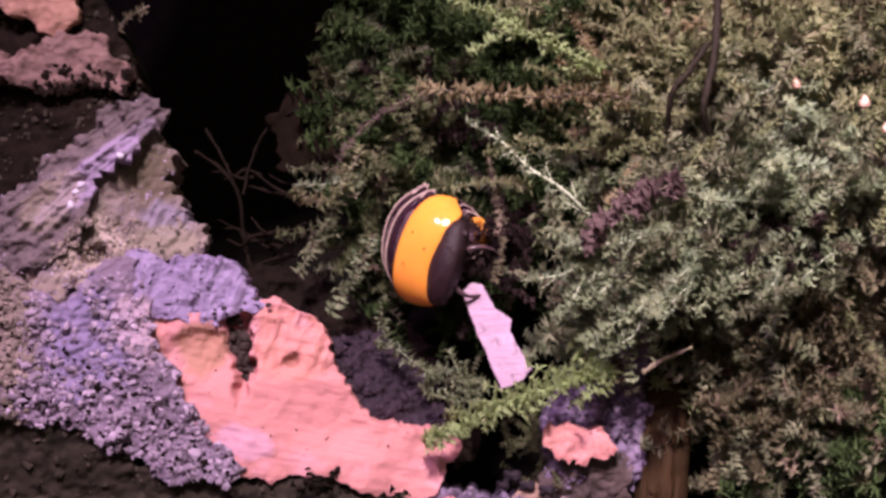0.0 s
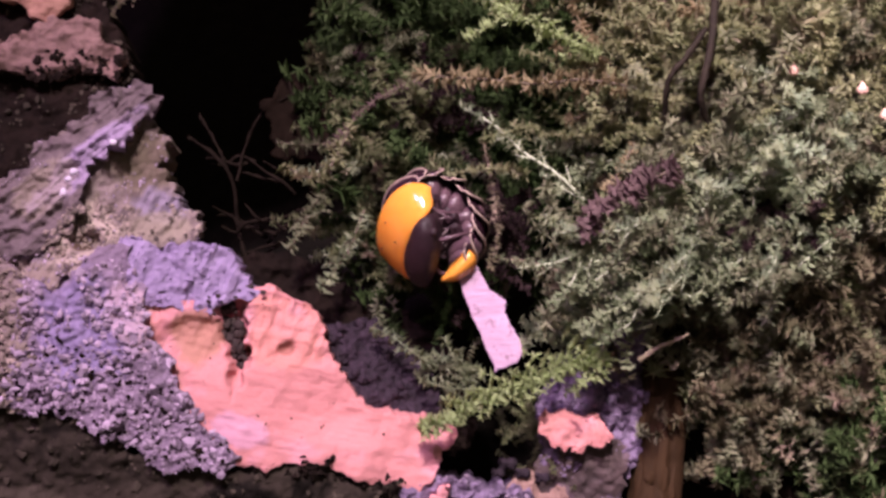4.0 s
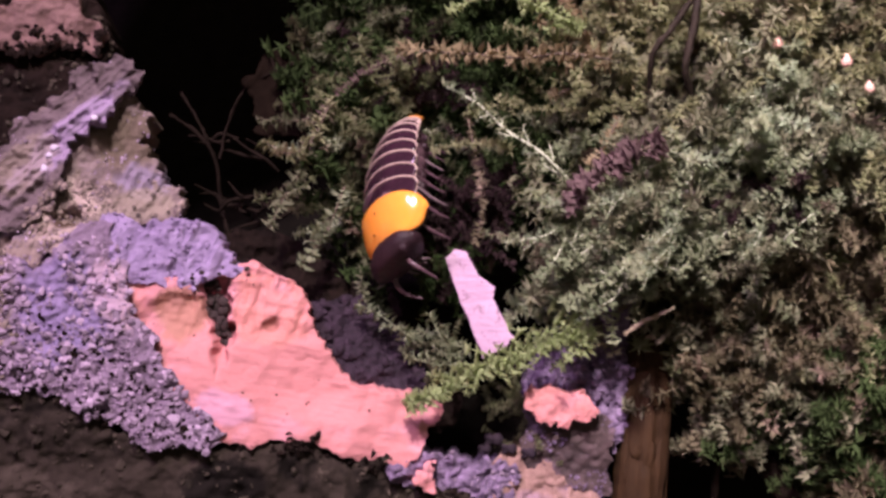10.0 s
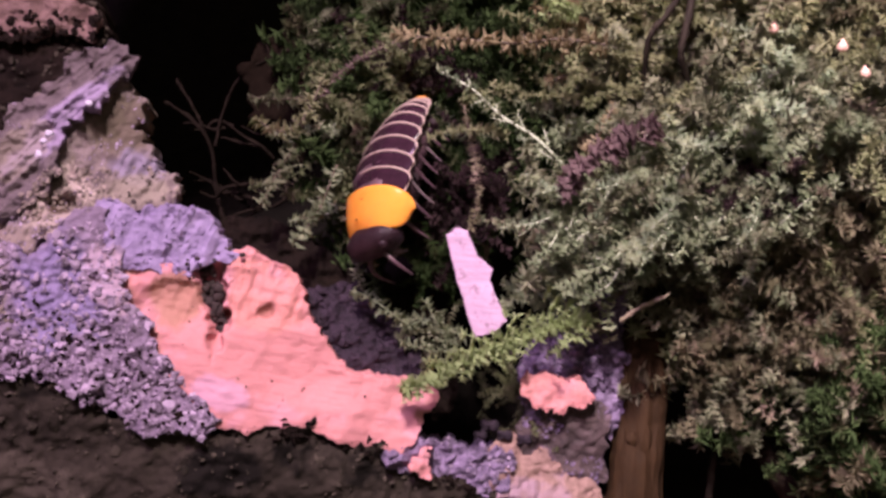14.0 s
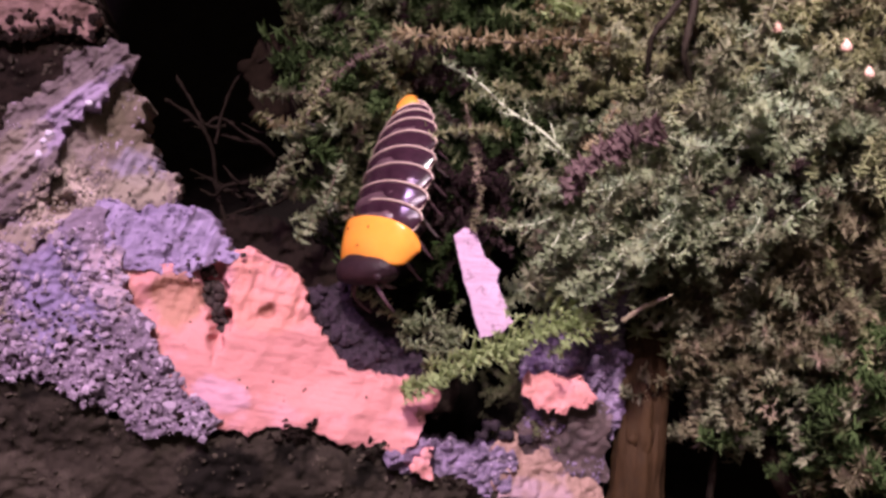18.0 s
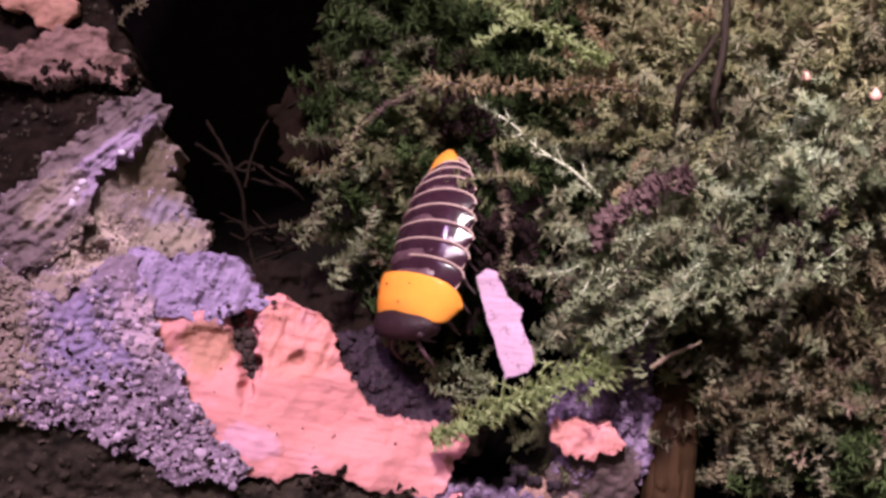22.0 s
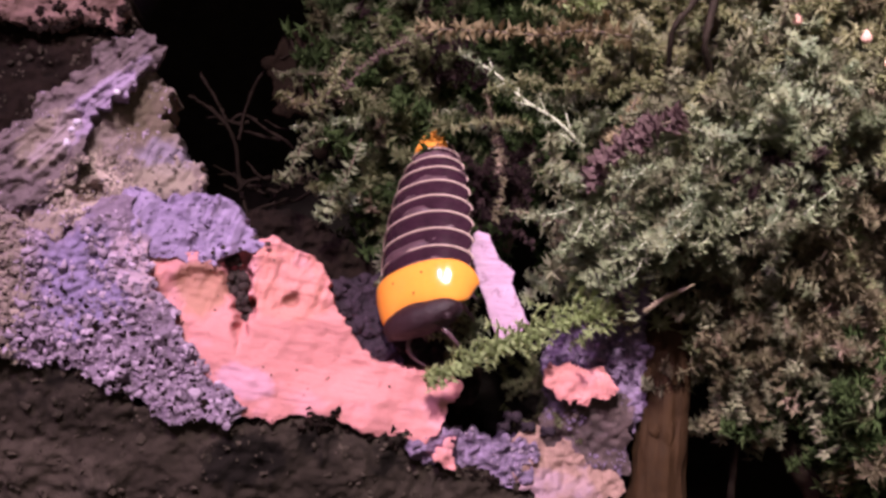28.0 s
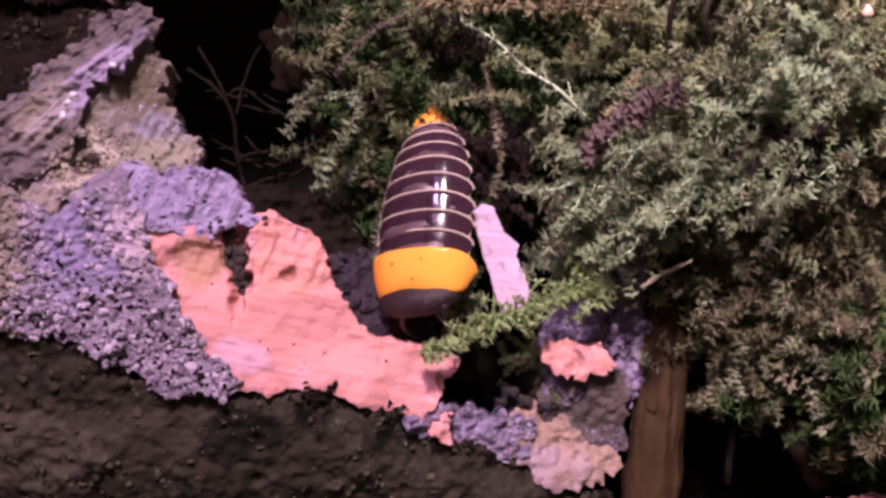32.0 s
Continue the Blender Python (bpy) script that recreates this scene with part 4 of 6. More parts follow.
single("pale_stone", v, f, PINK_WOOD, "pale pink wood piece on the soil", "wood piece")

# ---- moss ----
def leaf_set(points, tangents, reach, count, rng, width=0.11, forward=0.75, lift=0.2):
    """Small pointed leaves all round a stem: four corners and two faces each."""
    n = len(points)
    k = rng.randint(0, n, count)
    base = points[k] + rng.normal(0, 0.03, (count, 3))
    t = tangents[k]
    r = rng.normal(0, 1, (count, 3))
    r -= (r * t).sum(1)[:, None] * t
    r /= np.linalg.norm(r, axis=1)[:, None] + 1e-9
    way = forward * t + r * (1.15 - forward) + rng.normal(0, 0.26, (count, 3))
    way /= np.linalg.norm(way, axis=1)[:, None]
    side = np.cross(way, t)
    side /= np.linalg.norm(side, axis=1)[:, None] + 1e-9
    up = np.cross(side, way)
    ln = reach * rng.uniform(0.6, 1.25, (count, 1))
    mid = base + way * ln * 0.42
    wd = ln * width
    v = np.stack([base, mid + side * wd + up * ln * lift, base + way * ln - up * ln * rng.uniform(-0.05, 0.45, (count, 1)), mid - side * wd + up * ln * lift], 1).reshape(-1, 3)
    i = np.arange(count)[:, None] * 4
    return v, np.vstack([i + (0, 1, 2), i + (0, 2, 3)])


def thin_stem(points, r0, r1):
    v, f = tube(points, [r0, r1], 4)
    tris = []
    for q in f:
        tris += [[q[0], q[j], q[j + 1]] for j in range(1, len(q) - 1)]
    return v, np.array(tris)


def merge(pieces):
    vs, fs, n = [], [], 0
    for v, f in pieces:
        vs.append(v), fs.append(np.asarray(f) + n)
        n += len(v)
    return np.vstack(vs), np.vstack(fs)


def sprig_on(curve, rng, leaf=0.7, dense=4.5, branch=0.0, gap=0.8, thick=0.11, flat=(0, 0, 1), forward=0.72, width=0.11):
    """A moss sprig along a curve: returns the stem and the leaves apart. branch: length of the side shoots."""
    c = np.asarray(curve, float)
    tang = np.gradient(c, axis=0)
    tang /= np.linalg.norm(tang, axis=1)[:, None] + 1e-9
    length = np.linalg.norm(np.diff(c, axis=0), axis=1).sum()
    stems, leaves = [thin_stem(c, thick, thick * 0.5)], [leaf_set(c, tang, leaf, int(length * dense) + 4, rng, width, forward)]
    if branch:
        m = int(length / gap)
        for j in range(m):
            s = (j + 0.5) / m
            k = min(int(s * (len(c) - 1)), len(c) - 2)
            side = np.cross(tang[k], np.array(flat, float)) * (1 if j % 2 else -1)
            ln = branch * (1 - 0.75 * s) * rng.uniform(0.6, 1.2)
            way = tang[k] * 0.65 + side * 0.8 + rng.normal(0, 0.18, 3)
            way /= np.linalg.norm(way)
            q = c[k] + np.linspace(0, 1, 5)[:, None] * way * ln + np.linspace(0, 1, 5)[:, None] ** 2 * (tang[k] * 0.3 + rng.normal(0, 0.15, 3)) * ln
            qt = np.gradient(q, axis=0)
            qt /= np.linalg.norm(qt, axis=1)[:, None] + 1e-9
            stems.append(thin_stem(q, thick * 0.6, thick * 0.3))
            leaves.append(leaf_set(q, qt, leaf * 0.8, int(ln * dense * 1.1) + 3, rng, width, forward))
    return merge(stems), merge(leaves)


RNG = np.random.RandomState(7)
SHAPES = []
for k in range(20):
    at, way, c = np.zeros(3), np.array((0, 1.0, 0)), []
    turn = RNG.normal(0, 0.11, 3)
    for _ in range(13):
        c.append(at)
        way = way + np.cross(turn + RNG.normal(0, 0.07, 3), way)
        way /= np.linalg.norm(way)
        at = at + way * 1.1
    st, lv = sprig_on(np.array(c), RNG, RNG.uniform(1.0, 1.4), 11, RNG.uniform(2.4, 4.8) if k % 3 == 0 else 0.0, 2.0, 0.12, forward=0.36)
    SHAPES.append(merge([st, lv]))


# dark pockets between the clumps: middle, half sizes, and the height above which no moss grows there
POCKETS = [(21.6, -8.0, 3.4, 8.0, -9), (10.5, 23.6, 9.5, 3.4, -13), (8.5, 17.0, 4.2, 2.0, -12), (10.0, 6.6, 4.4, 4.2, -9), (4.6, -16.6, 3.2, 3.2, -9), (7.2, -1.6, 3.0, 2.6, -9), (26.5, 1.4, 3.2, 2.0, -7), (26.5, -22, 5.0, 4.5, -12), (13.5, 11.3, 5.2, 3.2, -9), (24.6, -9.0, 2.6, 4.5, -12), (25.5, -17.5, 3.2, 4.0, -12), (36.5, -23.5, 3.5, 3.0, -12)]


def moss_bed(name, label, mat_, clumps):
    """Many sprigs in clumps, each clump: middle, half sizes, count, mean way and length scale."""
    pieces = []
    for mid, half, count, way, size in clumps:
        for _ in range(count):
            q = RNG.normal(0, 1, 3)
            q *= (RNG.uniform(0, 1) ** 0.33) / (np.linalg.norm(q) + 1e-9)
            pos = np.array(mid) + q * np.array(half)
            if any(((pos[0] - px) / pw) ** 2 + ((pos[1] - py) / ph) ** 2 < 1 and pos[2] > top for px, py, pw, ph, top in POCKETS):
                continue
            y = np.array(way, float) + RNG.normal(0, 0.36, 3)
            y /= np.linalg.norm(y)
            z = np.array((0.0, 0.3, 1.0)) + RNG.normal(0, 0.5, 3)
            x = np.cross(y, z)
            x /= np.linalg.norm(x) + 1e-9
            z = np.cross(x, y)
            v, t = SHAPES[RNG.randint(len(SHAPES))]
            sc = size * RNG.uniform(0.55, 1.15)
            pieces.append((((v - (0, 4.5, 0)) * sc) @ np.stack([x, y, z]) + pos, t))
    v, t = merge(pieces)
    ob = new(name, tris_mesh(name, v, t, mat_))
    ob.matrix_world = TIP
    return tagged(ob, label, "moss", "", "stuff")


moss_bed("moss_bed", "grey-green feathery moss covering the bank", MOSS, [
    ((35.39, 12.38, 0), (13, 7, 4), 111, (-.5, -.3, .5), 1.01),
    ((28.27, 6.08, 0), (10, 7, 4), 84, (-.6, -.4, .4), 1.01),
    ((19.19, 13.48, -5), (5, 4, 2), 34, (-.6, .1, .4), 0.95),
    ((19.28, 2.28, -2), (8, 5, 3), 40, (-.7, -.5, .3), 1.08),
    ((13.82, -2.19, -3), (4, 3, 2), 10, (-.6, -.6, .2), 1.01),
    ((-0.50, -8.86, -2), (3, 1.5, 1.5), 6, (-.5, .3, .3), 0.6),
    ((31.68, -10.39, -4), (9, 4.5, 2), 40, (-.1, -.7, .3), 1.08),
    ((26.83, -14.33, -6), (8, 1.6, 2), 14, (.3, -.5, .4), 0.9),
    ((26.5, -5.0, -2.5), (4, 5, 1.5), 34, (-.3, -.7, .3), 0.8),
    ((33.0, -16.0, -5), (6, 1.6, 1.5), 22, (.5, -.4, .3), 0.7),
    ((32.78, -18.81, -9), (5, 2.5, 2), 8, (.2, -.7, .2), 0.9),
])
moss_bed("pale_moss_bed", "pale grey-green moss mound sweeping down the bank", MOSS_FRESH, [
    ((35.2, 11.2, 4), (4, 2.6, 1.5), 26, (-.6, -.2, .5), 0.62),
    ((30.0, 9.0, 4.5), (4, 2.4, 1.5), 26, (-.6, -.4, .4), 0.62),
    ((24.7, 5.9, 4.5), (3.4, 2.2, 1.5), 24, (-.6, -.5, .4), 0.62),
    ((20.4, 2.2, 3.5), (3.2, 2.2, 1.5), 22, (-.6, -.5, .4), 0.62),
    ((16.2, -1.5, 2.5), (3.0, 2.0, 1.5), 18, (-.6, -.6, .3), 0.6),
    ((12.5, -5.2, 1.0), (2.4, 1.6, 1.2), 10, (-.6, -.6, .3), 0.55),
])
moss_bed("olive_moss_bed", "olive and straw-coloured moss on top of the bank", MOSS_OLIVE, [
    ((38.03, 22.90, -5), (14, 9, 4), 102, (-.3, .2, .6), 1.01),
    ((22.40, 18.63, -7), (11, 8, 4), 75, (-.5, .1, .4), 1.01),
    ((24.53, 28.36, -9), (16, 6, 4), 62, (-.3, .3, .5), 1.08),
    ((16.76, -8.44, -4), (4, 2, 2), 7, (-.5, .1, .3), 0.81),
])
moss_bed("brown_moss_bed", "brownish olive moss low on the bank", MOSS_BROWN, [
    ((36.5, -5.5, -3.5), (8, 5, 1.5), 60, (-.2, -.6, .4), 0.9),
    ((30.0, -12.5, -5), (4, 3, 1.5), 26, (-.2, -.5, .4), 0.8),
    ((26.5, -15.8, -3.5), (5, 1.2, 1.2), 16, (-.6, -.1, .4), 0.6),
    ((37.79, -6.67, -5), (10, 5, 2), 80, (-.2, -.6, .4), 1.1),
    ((29.60, -6.96, -5), (4, 3, 1.5), 22, (-.2, -.6, .4), 0.8),
    ((39.66, 1.18, -3), (9, 8, 4), 66, (-.1, -.7, .4), 1.01),
    ((36.61, -5.70, -3), (11, 6, 3), 32, (-.1, -.8, .3), 1.08),
    ((44.31, -10.22, -3), (6, 10, 3), 40, (-.2, -.7, .3), 1.08),
])
# Deep green bed: its dark colour carries the shade of the hollows
moss_bed("deep_shaded_moss_bed", "green moss in the hollows of the bank, shade in its colour", MOSS_DEEP_SHADE, [
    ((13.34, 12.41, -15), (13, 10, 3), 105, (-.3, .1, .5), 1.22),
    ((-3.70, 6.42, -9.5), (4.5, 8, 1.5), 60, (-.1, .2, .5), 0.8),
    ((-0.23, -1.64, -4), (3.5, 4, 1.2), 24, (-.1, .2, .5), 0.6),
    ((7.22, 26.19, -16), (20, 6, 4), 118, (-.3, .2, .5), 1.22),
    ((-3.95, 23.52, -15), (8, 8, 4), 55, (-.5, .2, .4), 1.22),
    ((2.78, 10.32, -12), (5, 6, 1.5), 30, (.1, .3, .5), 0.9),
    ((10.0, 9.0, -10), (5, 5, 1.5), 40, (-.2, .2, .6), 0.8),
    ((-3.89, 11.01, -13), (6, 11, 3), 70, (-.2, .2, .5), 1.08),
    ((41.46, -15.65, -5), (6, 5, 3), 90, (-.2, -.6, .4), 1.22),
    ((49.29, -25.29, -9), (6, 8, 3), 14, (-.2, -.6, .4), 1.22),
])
moss_bed("gap_fill_moss_bed", "dull olive moss deeper in the bank, lightened to fill shadows", MOSS_GAP_FILL, [
    ((7.92, -15.95, -3), (2.5, 3.5, 1.2), 26, (-.2, .7, .4), 0.5),
    ((-5.54, 14.21, -9), (6, 5, 2), 34, (-.3, .2, .5), 0.9),
    ((-8.49, 5.95, -9), (3, 6, 2), 18, (-.3, -.4, .5), 0.9),
    ((26.09, 1.23, -8), (7, 7, 3), 56, (-.2, -.6, .4), 1.08),
    ((37.50, 0.65, -9), (11, 9, 3), 70, (-.2, -.5, .5), 1.22),
    ((35.14, 18.93, -9), (16, 11, 3), 115, (-.3, .1, .5), 1.22),
    ((21.92, 21.62, -11), (9, 9, 3), 50, (-.4, .1, .5), 1.22),
    ((21.07, 5.24, -6), (7, 6, 2), 40, (-.5, -.3, .4), 1.1),
])


moss_bed("shaded_withered_moss", "red-brown withered moss beside the hollow, shade in its colour", MOSS_WITHER_SHADE, [
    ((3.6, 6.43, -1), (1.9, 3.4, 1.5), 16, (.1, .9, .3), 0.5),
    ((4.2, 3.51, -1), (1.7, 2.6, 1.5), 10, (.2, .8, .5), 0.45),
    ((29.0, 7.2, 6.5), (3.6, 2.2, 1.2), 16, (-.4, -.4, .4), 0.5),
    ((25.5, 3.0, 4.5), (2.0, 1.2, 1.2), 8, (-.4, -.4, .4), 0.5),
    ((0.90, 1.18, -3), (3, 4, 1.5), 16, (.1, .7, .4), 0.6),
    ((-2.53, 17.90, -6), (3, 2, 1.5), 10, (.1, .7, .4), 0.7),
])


def sprig(points, mat_, label, leaf=0.9, dense=9.0, branch=0.0, thick=0.13, stem=None, group="moss sprigs", seed=1, gap=0.9, forward=0.34, width=0.125):
    c = spline(points, 7)
    st, lv = sprig_on(c, np.random.RandomState(seed), leaf * 1.1, dense * 1.5, branch * 1.2, gap * 1.5, thick * 0.75, (0, 0, 1), forward, width)
    ob = thing("moss_sprig", points[0], label, "moss", group)
    part("stem", st[0], st[1], stem or mat_, ob)
    part("leaves", lv[0], lv[1], mat_, ob)
    return ob


sprig([(16.2, 18.4, 4), (11.9, 18.9, 4.5), (7.7, 18.5, 4.5), (3.5, 19.0, 3.5), (-0.76, 19.5, 2), (-3.8, 20.2, 0)], MOSS_RUST, "rust-brown arching moss sprig over the hollow", 1.2, 5.0, 1.2, 0.2, ROOT, seed=1, forward=0.3)
sprig([(-3.60, 20.00, -3), (-6.68, 18.59, -3), (-9.49, 16.63, -3), (-12.02, 13.54, -3)], MOSS_RED, "reddish brown moss sprig end", 0.6, 7, 0.8, 0.16, ROOT, seed=2)
pale_sprig = sprig([(12.3, 7.2, 3), (9.6, 9.7, 3.6), (6.4, 11.8, 3.4), (3.75, 14.2, 3.9), (0.85, 15.9, 3)], MOSS_FRESH, "pale green moss sprig with a bare stem", 0.9, 4.2, 1.5, 0.26, MOSS_STEM, seed=3)
SWAY = []
SWAY.append(sprig([(-10.34, 15.78, -3), (-11.64, 12.59, -2), (-12.82, 10.55, -1), (-14.46, 9.81, 0), (-16.76, 11.01, 0)], MOSS_OLIVE, "olive moss sprig hanging over the dark hollow", 1.0, 6, 0.9, 0.15, ROOT, seed=4))
SWAY.append(sprig([(-12.02, 12.41, -3), (-13.31, 8.41, -2), (-14.86, 5.86, -1), (-16.24, 3.09, -1)], MOSS, "drooping green moss sprig", 1.0, 6, 1.3, 0.14, ROOT, seed=5))
SWAY.append(sprig([(-9.21, 6.80, -3), (-10.53, 3.12, -2), (-11.82, 0.88, -1), (-13.20, -0.77, -1)], MOSS_FRESH, "drooping green moss sprig", 1.0, 6, 1.3, 0.14, ROOT, seed=6))
SWAY.append(sprig([(-12.69, 13.65, -4), (-14.83, 13.26, -3), (-17.64, 13.54, -3)], MOSS, "short green moss sprig", 1.0, 6, 0.8, 0.12, ROOT, seed=7))
sprig([(20.3, 10.3, 9.5), (17.7, 9.3, 9.8), (15.3, 8.1, 9.2), (13.4, 6.8, 8.4), (12.3, 5.0, 7.2)], MOSS_RED, "purple-brown withered moss sprig", 1.35, 11, 1.2, 0.2, ROOT, seed=8, forward=0.5, width=0.34)
sprig([(32.35, 13.40, 3), (26.90, 9.62, 3.5), (21.68, 5.93, 3), (16.48, 2.75, 2), (13.36, 0.05, 1), (9.09, -3.78, 0), (6.68, -6.30, -1)], MOSS_FRESH, "long pale green moss sprig", 0.8, 10, 2.6, 0.16, None, seed=9)
sprig([(12.2, 0.3, 3.5), (9.2, 1.2, 3.5), (6.5, 1.95, 3), (4.1, 2.1, 2.5)], MOSS_FRESH, "slender pale green moss sprig", 0.65, 6, 0.9, 0.14, PALE_ROOT, seed=10)
sprig([(14.67, -7.12, 3.5), (12.17, -7.75, 4.5), (8.69, -8.75, 5.2), (5.51, -9.62, 6), (2.38, -11.08, 6.5), (-0.21, -12.42, 7), (-2.53, -13.45, 7)], MOSS_BRIGHT, "bright green moss sprig lying over the wood", 0.95, 12, 2.5, 0.18, None, seed=11, gap=0.4, forward=0.45)
sprig([(3.04, -8.91, 1), (0.87, -8.20, 1), (-1.03, -7.28, 1), (-2.66, -7.55, 1)], MOSS_FRESH, "pale green moss sprig beside the chip", 0.75, 8, 1.6, 0.15, None, seed=12)
sprig([(23.0, 21.2, 1), (19.2, 22.4, 2), (16.2, 22.9, 2), (13.6, 22.2, 1.5), (11.2, 21.2, 1)], MOSS_OLIVE, "yellow-green moss sprig on the bank", 0.8, 9, 1.8, 0.18, None, seed=13)
sprig([(24.0, 22.8, 2), (20.0, 23.6, 2.6), (16.6, 24.6, 2), (12.6, 26.4, 1)], MOSS_OLIVE, "yellow-green moss sprig on the bank", 0.8, 9, 1.8, 0.18, None, seed=14)
sprig([(17.19, 16.35, -3), (14.38, 16.91, -3), (11.29, 15.78, -3)], MOSS_RUST, "rust-brown moss sprig tip", 0.8, 9, 1.4, 0.15, ROOT, seed=15)
sprig([(15.76, 9.76, -5), (12.33, 12.33, -5), (8.40, 14.45, -6)], MOSS_FRESH, "blue-green moss sprig in the hollow", 0.7, 7, 1.6, 0.14, None, seed=16)
sprig([(9.63, 8.18, -7), (8.40, 6.39, -6), (9.56, 10.42, -6)], MOSS_DEEP_SHADE, "green moss sprig in the hollow, shade in its colour", 0.7, 7, 1.4, 0.14, None, seed=17)
sprig([(11.83, -6.52, 0), (9.06, -5.40, 0.5), (6.60, -4.04, 0.5)], MOSS_FRESH, "pale green moss sprig beside the chip", 0.7, 8, 1.4, 0.15, None, seed=18)
sprig([(2.86, 14.10, -3), (3.69, 9.29, 1), (4.20, 4.90, 2), (3.52, 1.39, 3)], MOSS_BROWN, "grey-brown withered moss sprig in the hollow", 0.6, 8, 0.9, 0.14, ROOT, seed=19)
sprig([(30.46, 0.05, 0), (27.48, 0.60, 1), (24.77, 0.33, 1)], MOSS_FRESH, "pale silvery moss tip", 0.7, 9, 1.0, 0.14, None, seed=20)
sprig([(31.02, 5.98, 2), (27.79, 3.82, 2), (25.04, 3.31, 1)], MOSS_FRESH, "pale silvery moss tip", 0.7, 9, 1.2, 0.14, None, seed=21)

sprig([(-1.5, -8.3, 1), (-3.5, -7.2, 1.5), (-5.6, -5.6, 1.5), (-7.6, -4.6, 1)], MOSS_FRESH, "pale green feathery moss sprig below the hollow", 0.9, 6, 1.3, 0.14, None, seed=27)
sprig([(1.6, -9.8, 2), (0.2, -7.6, 2.4), (-0.8, -5.6, 2)], MOSS_FRESH, "pale green feathery moss sprig beside the chip", 0.9, 6, 1.2, 0.14, None, seed=28)
sprig([(2.2, -10.2, 2.5), (-0.4, -10.2, 3), (-2.8, -9.4, 2.5)], MOSS_FRESH, "pale green feathery moss sprig under the chip", 0.85, 6, 1.2, 0.14, None, seed=29)
sprig([(-29.5, 27.3, 4), (-31.2, 26.2, 4.4), (-32.8, 24.4, 4.6)], MOSS_BROWN, "dry grey-brown moss tip on the log", 0.6, 7, 0.8, 0.16, ROOT, seed=22)
sprig([(13.8, 21.4, 3), (10.4, 22.9, 4), (7.0, 24.6, 4), (3.4, 26.6, 3), (-0.5, 28.4, 2)], MOSS_BRIGHT, "yellow-green moss sprig over a dark pocket", 1.0, 8, 1.6, 0.18, None, seed=23)
sprig([(5.2, 26.0, 3.6), (3.6, 24.2, 3.4), (1.0, 23.4, 3)], MOSS_BRIGHT, "yellow-green moss side shoot over the hollow", 0.9, 7, 0.9, 0.14, None, seed=24)
sprig([(16.9, 13.0, 4), (15.8, 10.8, 4.4), (14.2, 8.6, 4)], MOSS_RUST, "straw-brown moss tip above the purple sprig", 0.7, 7, 0.6, 0.16, ROOT, seed=25)
sprig([(11.4, 9.4, 1.2), (13.6, 10.4, 1.6), (16.2, 12.0, 1.6)], MOSS_FRESH, "blue-green side shoot of the pale sprig", 0.9, 7, 1.6, 0.14, None, seed=26)

for k, pts in enumerate((
        [(25.84, 7.71, 8), (20.64, 4.88, 8.5), (16.14, 2.35, 8), (12.48, -0.21, 6.5), (9.50, -2.31, 5)],
        [(23.91, 3.13, 7.5), (19.20, 0.56, 8), (15.51, -2.01, 7), (11.86, -4.41, 5)],
        [(29.04, 4.67, 7.5), (25.07, 1.33, 8), (21.95, -1.24, 7), (19.20, -3.36, 5)],
        [(23.13, 10.81, 5), (26.07, 12.68, 7), (29.93, 12.82, 8), (33.50, 11.03, 8), (36.03, 8.33, 6.5)],
        [(30.44, 9.24, 8), (26.35, 10.01, 8), (23.39, 8.77, 7.5), (21.02, 6.26, 6.5)],
        [(36.90, 5.72, 7), (33.14, 3.13, 7.5), (30.33, 0.05, 6.5), (29.17, -3.10, 5)],
        [(39.63, 9.75, 8), (36.23, 10.17, 9), (32.69, 8.40, 9), (29.93, 5.67, 8)],
        [(18.95, 12.38, 0), (15.04, 11.61, 0.6), (11.83, 10.46, 0), (9.72, 8.62, -1)])):
    sprig(pts, MOSS_FRESH, "long pale green moss frond", 0.9, 8.5, 2.0 - 0.12 * k, 0.15, MOSS_STEM, seed=60 + k, gap=0.8, forward=0.42)

# single shoots standing out of the bed
SHOOTS = []
rs = np.random.RandomState(19)
for k, (mat_, lab) in enumerate(((MOSS_FRESH, "pale green feathery moss shoot"), (MOSS_OLIVE, "straw-green feathery moss shoot"), (MOSS, "grey-green feathery moss shoot"), (MOSS_RUST, "straw-brown dry moss shoot"),
                                 (MOSS_FRESH, "pale green curved moss shoot"), (MOSS_OLIVE, "straw-green curved moss shoot"), (MOSS, "grey-green curved moss shoot"), (MOSS_BROWN, "brownish curved moss shoot"))):
    at, way, c = np.zeros(3), np.array((0.1, 1.0, 0.25)), []
    turn = rs.normal(0, 0.16, 3)
    for _ in range(8):
        c.append(tuple(at))
        way = way + np.cross(turn + rs.normal(0, 0.12, 3), way)
        way /= np.linalg.norm(way)
        at = at + way * (1.25 if k < 4 else 0.95)
    SHOOTS.append(sprig(c, mat_, lab, 0.78, 8.5, 1.5 if k % 2 else 2.2, 0.16, MOSS_STEM if k in (0, 4) else None, "moss shoots", 40 + k, 1.2, 0.26, 0.13))
rs = np.random.RandomState(11)
placed = 0
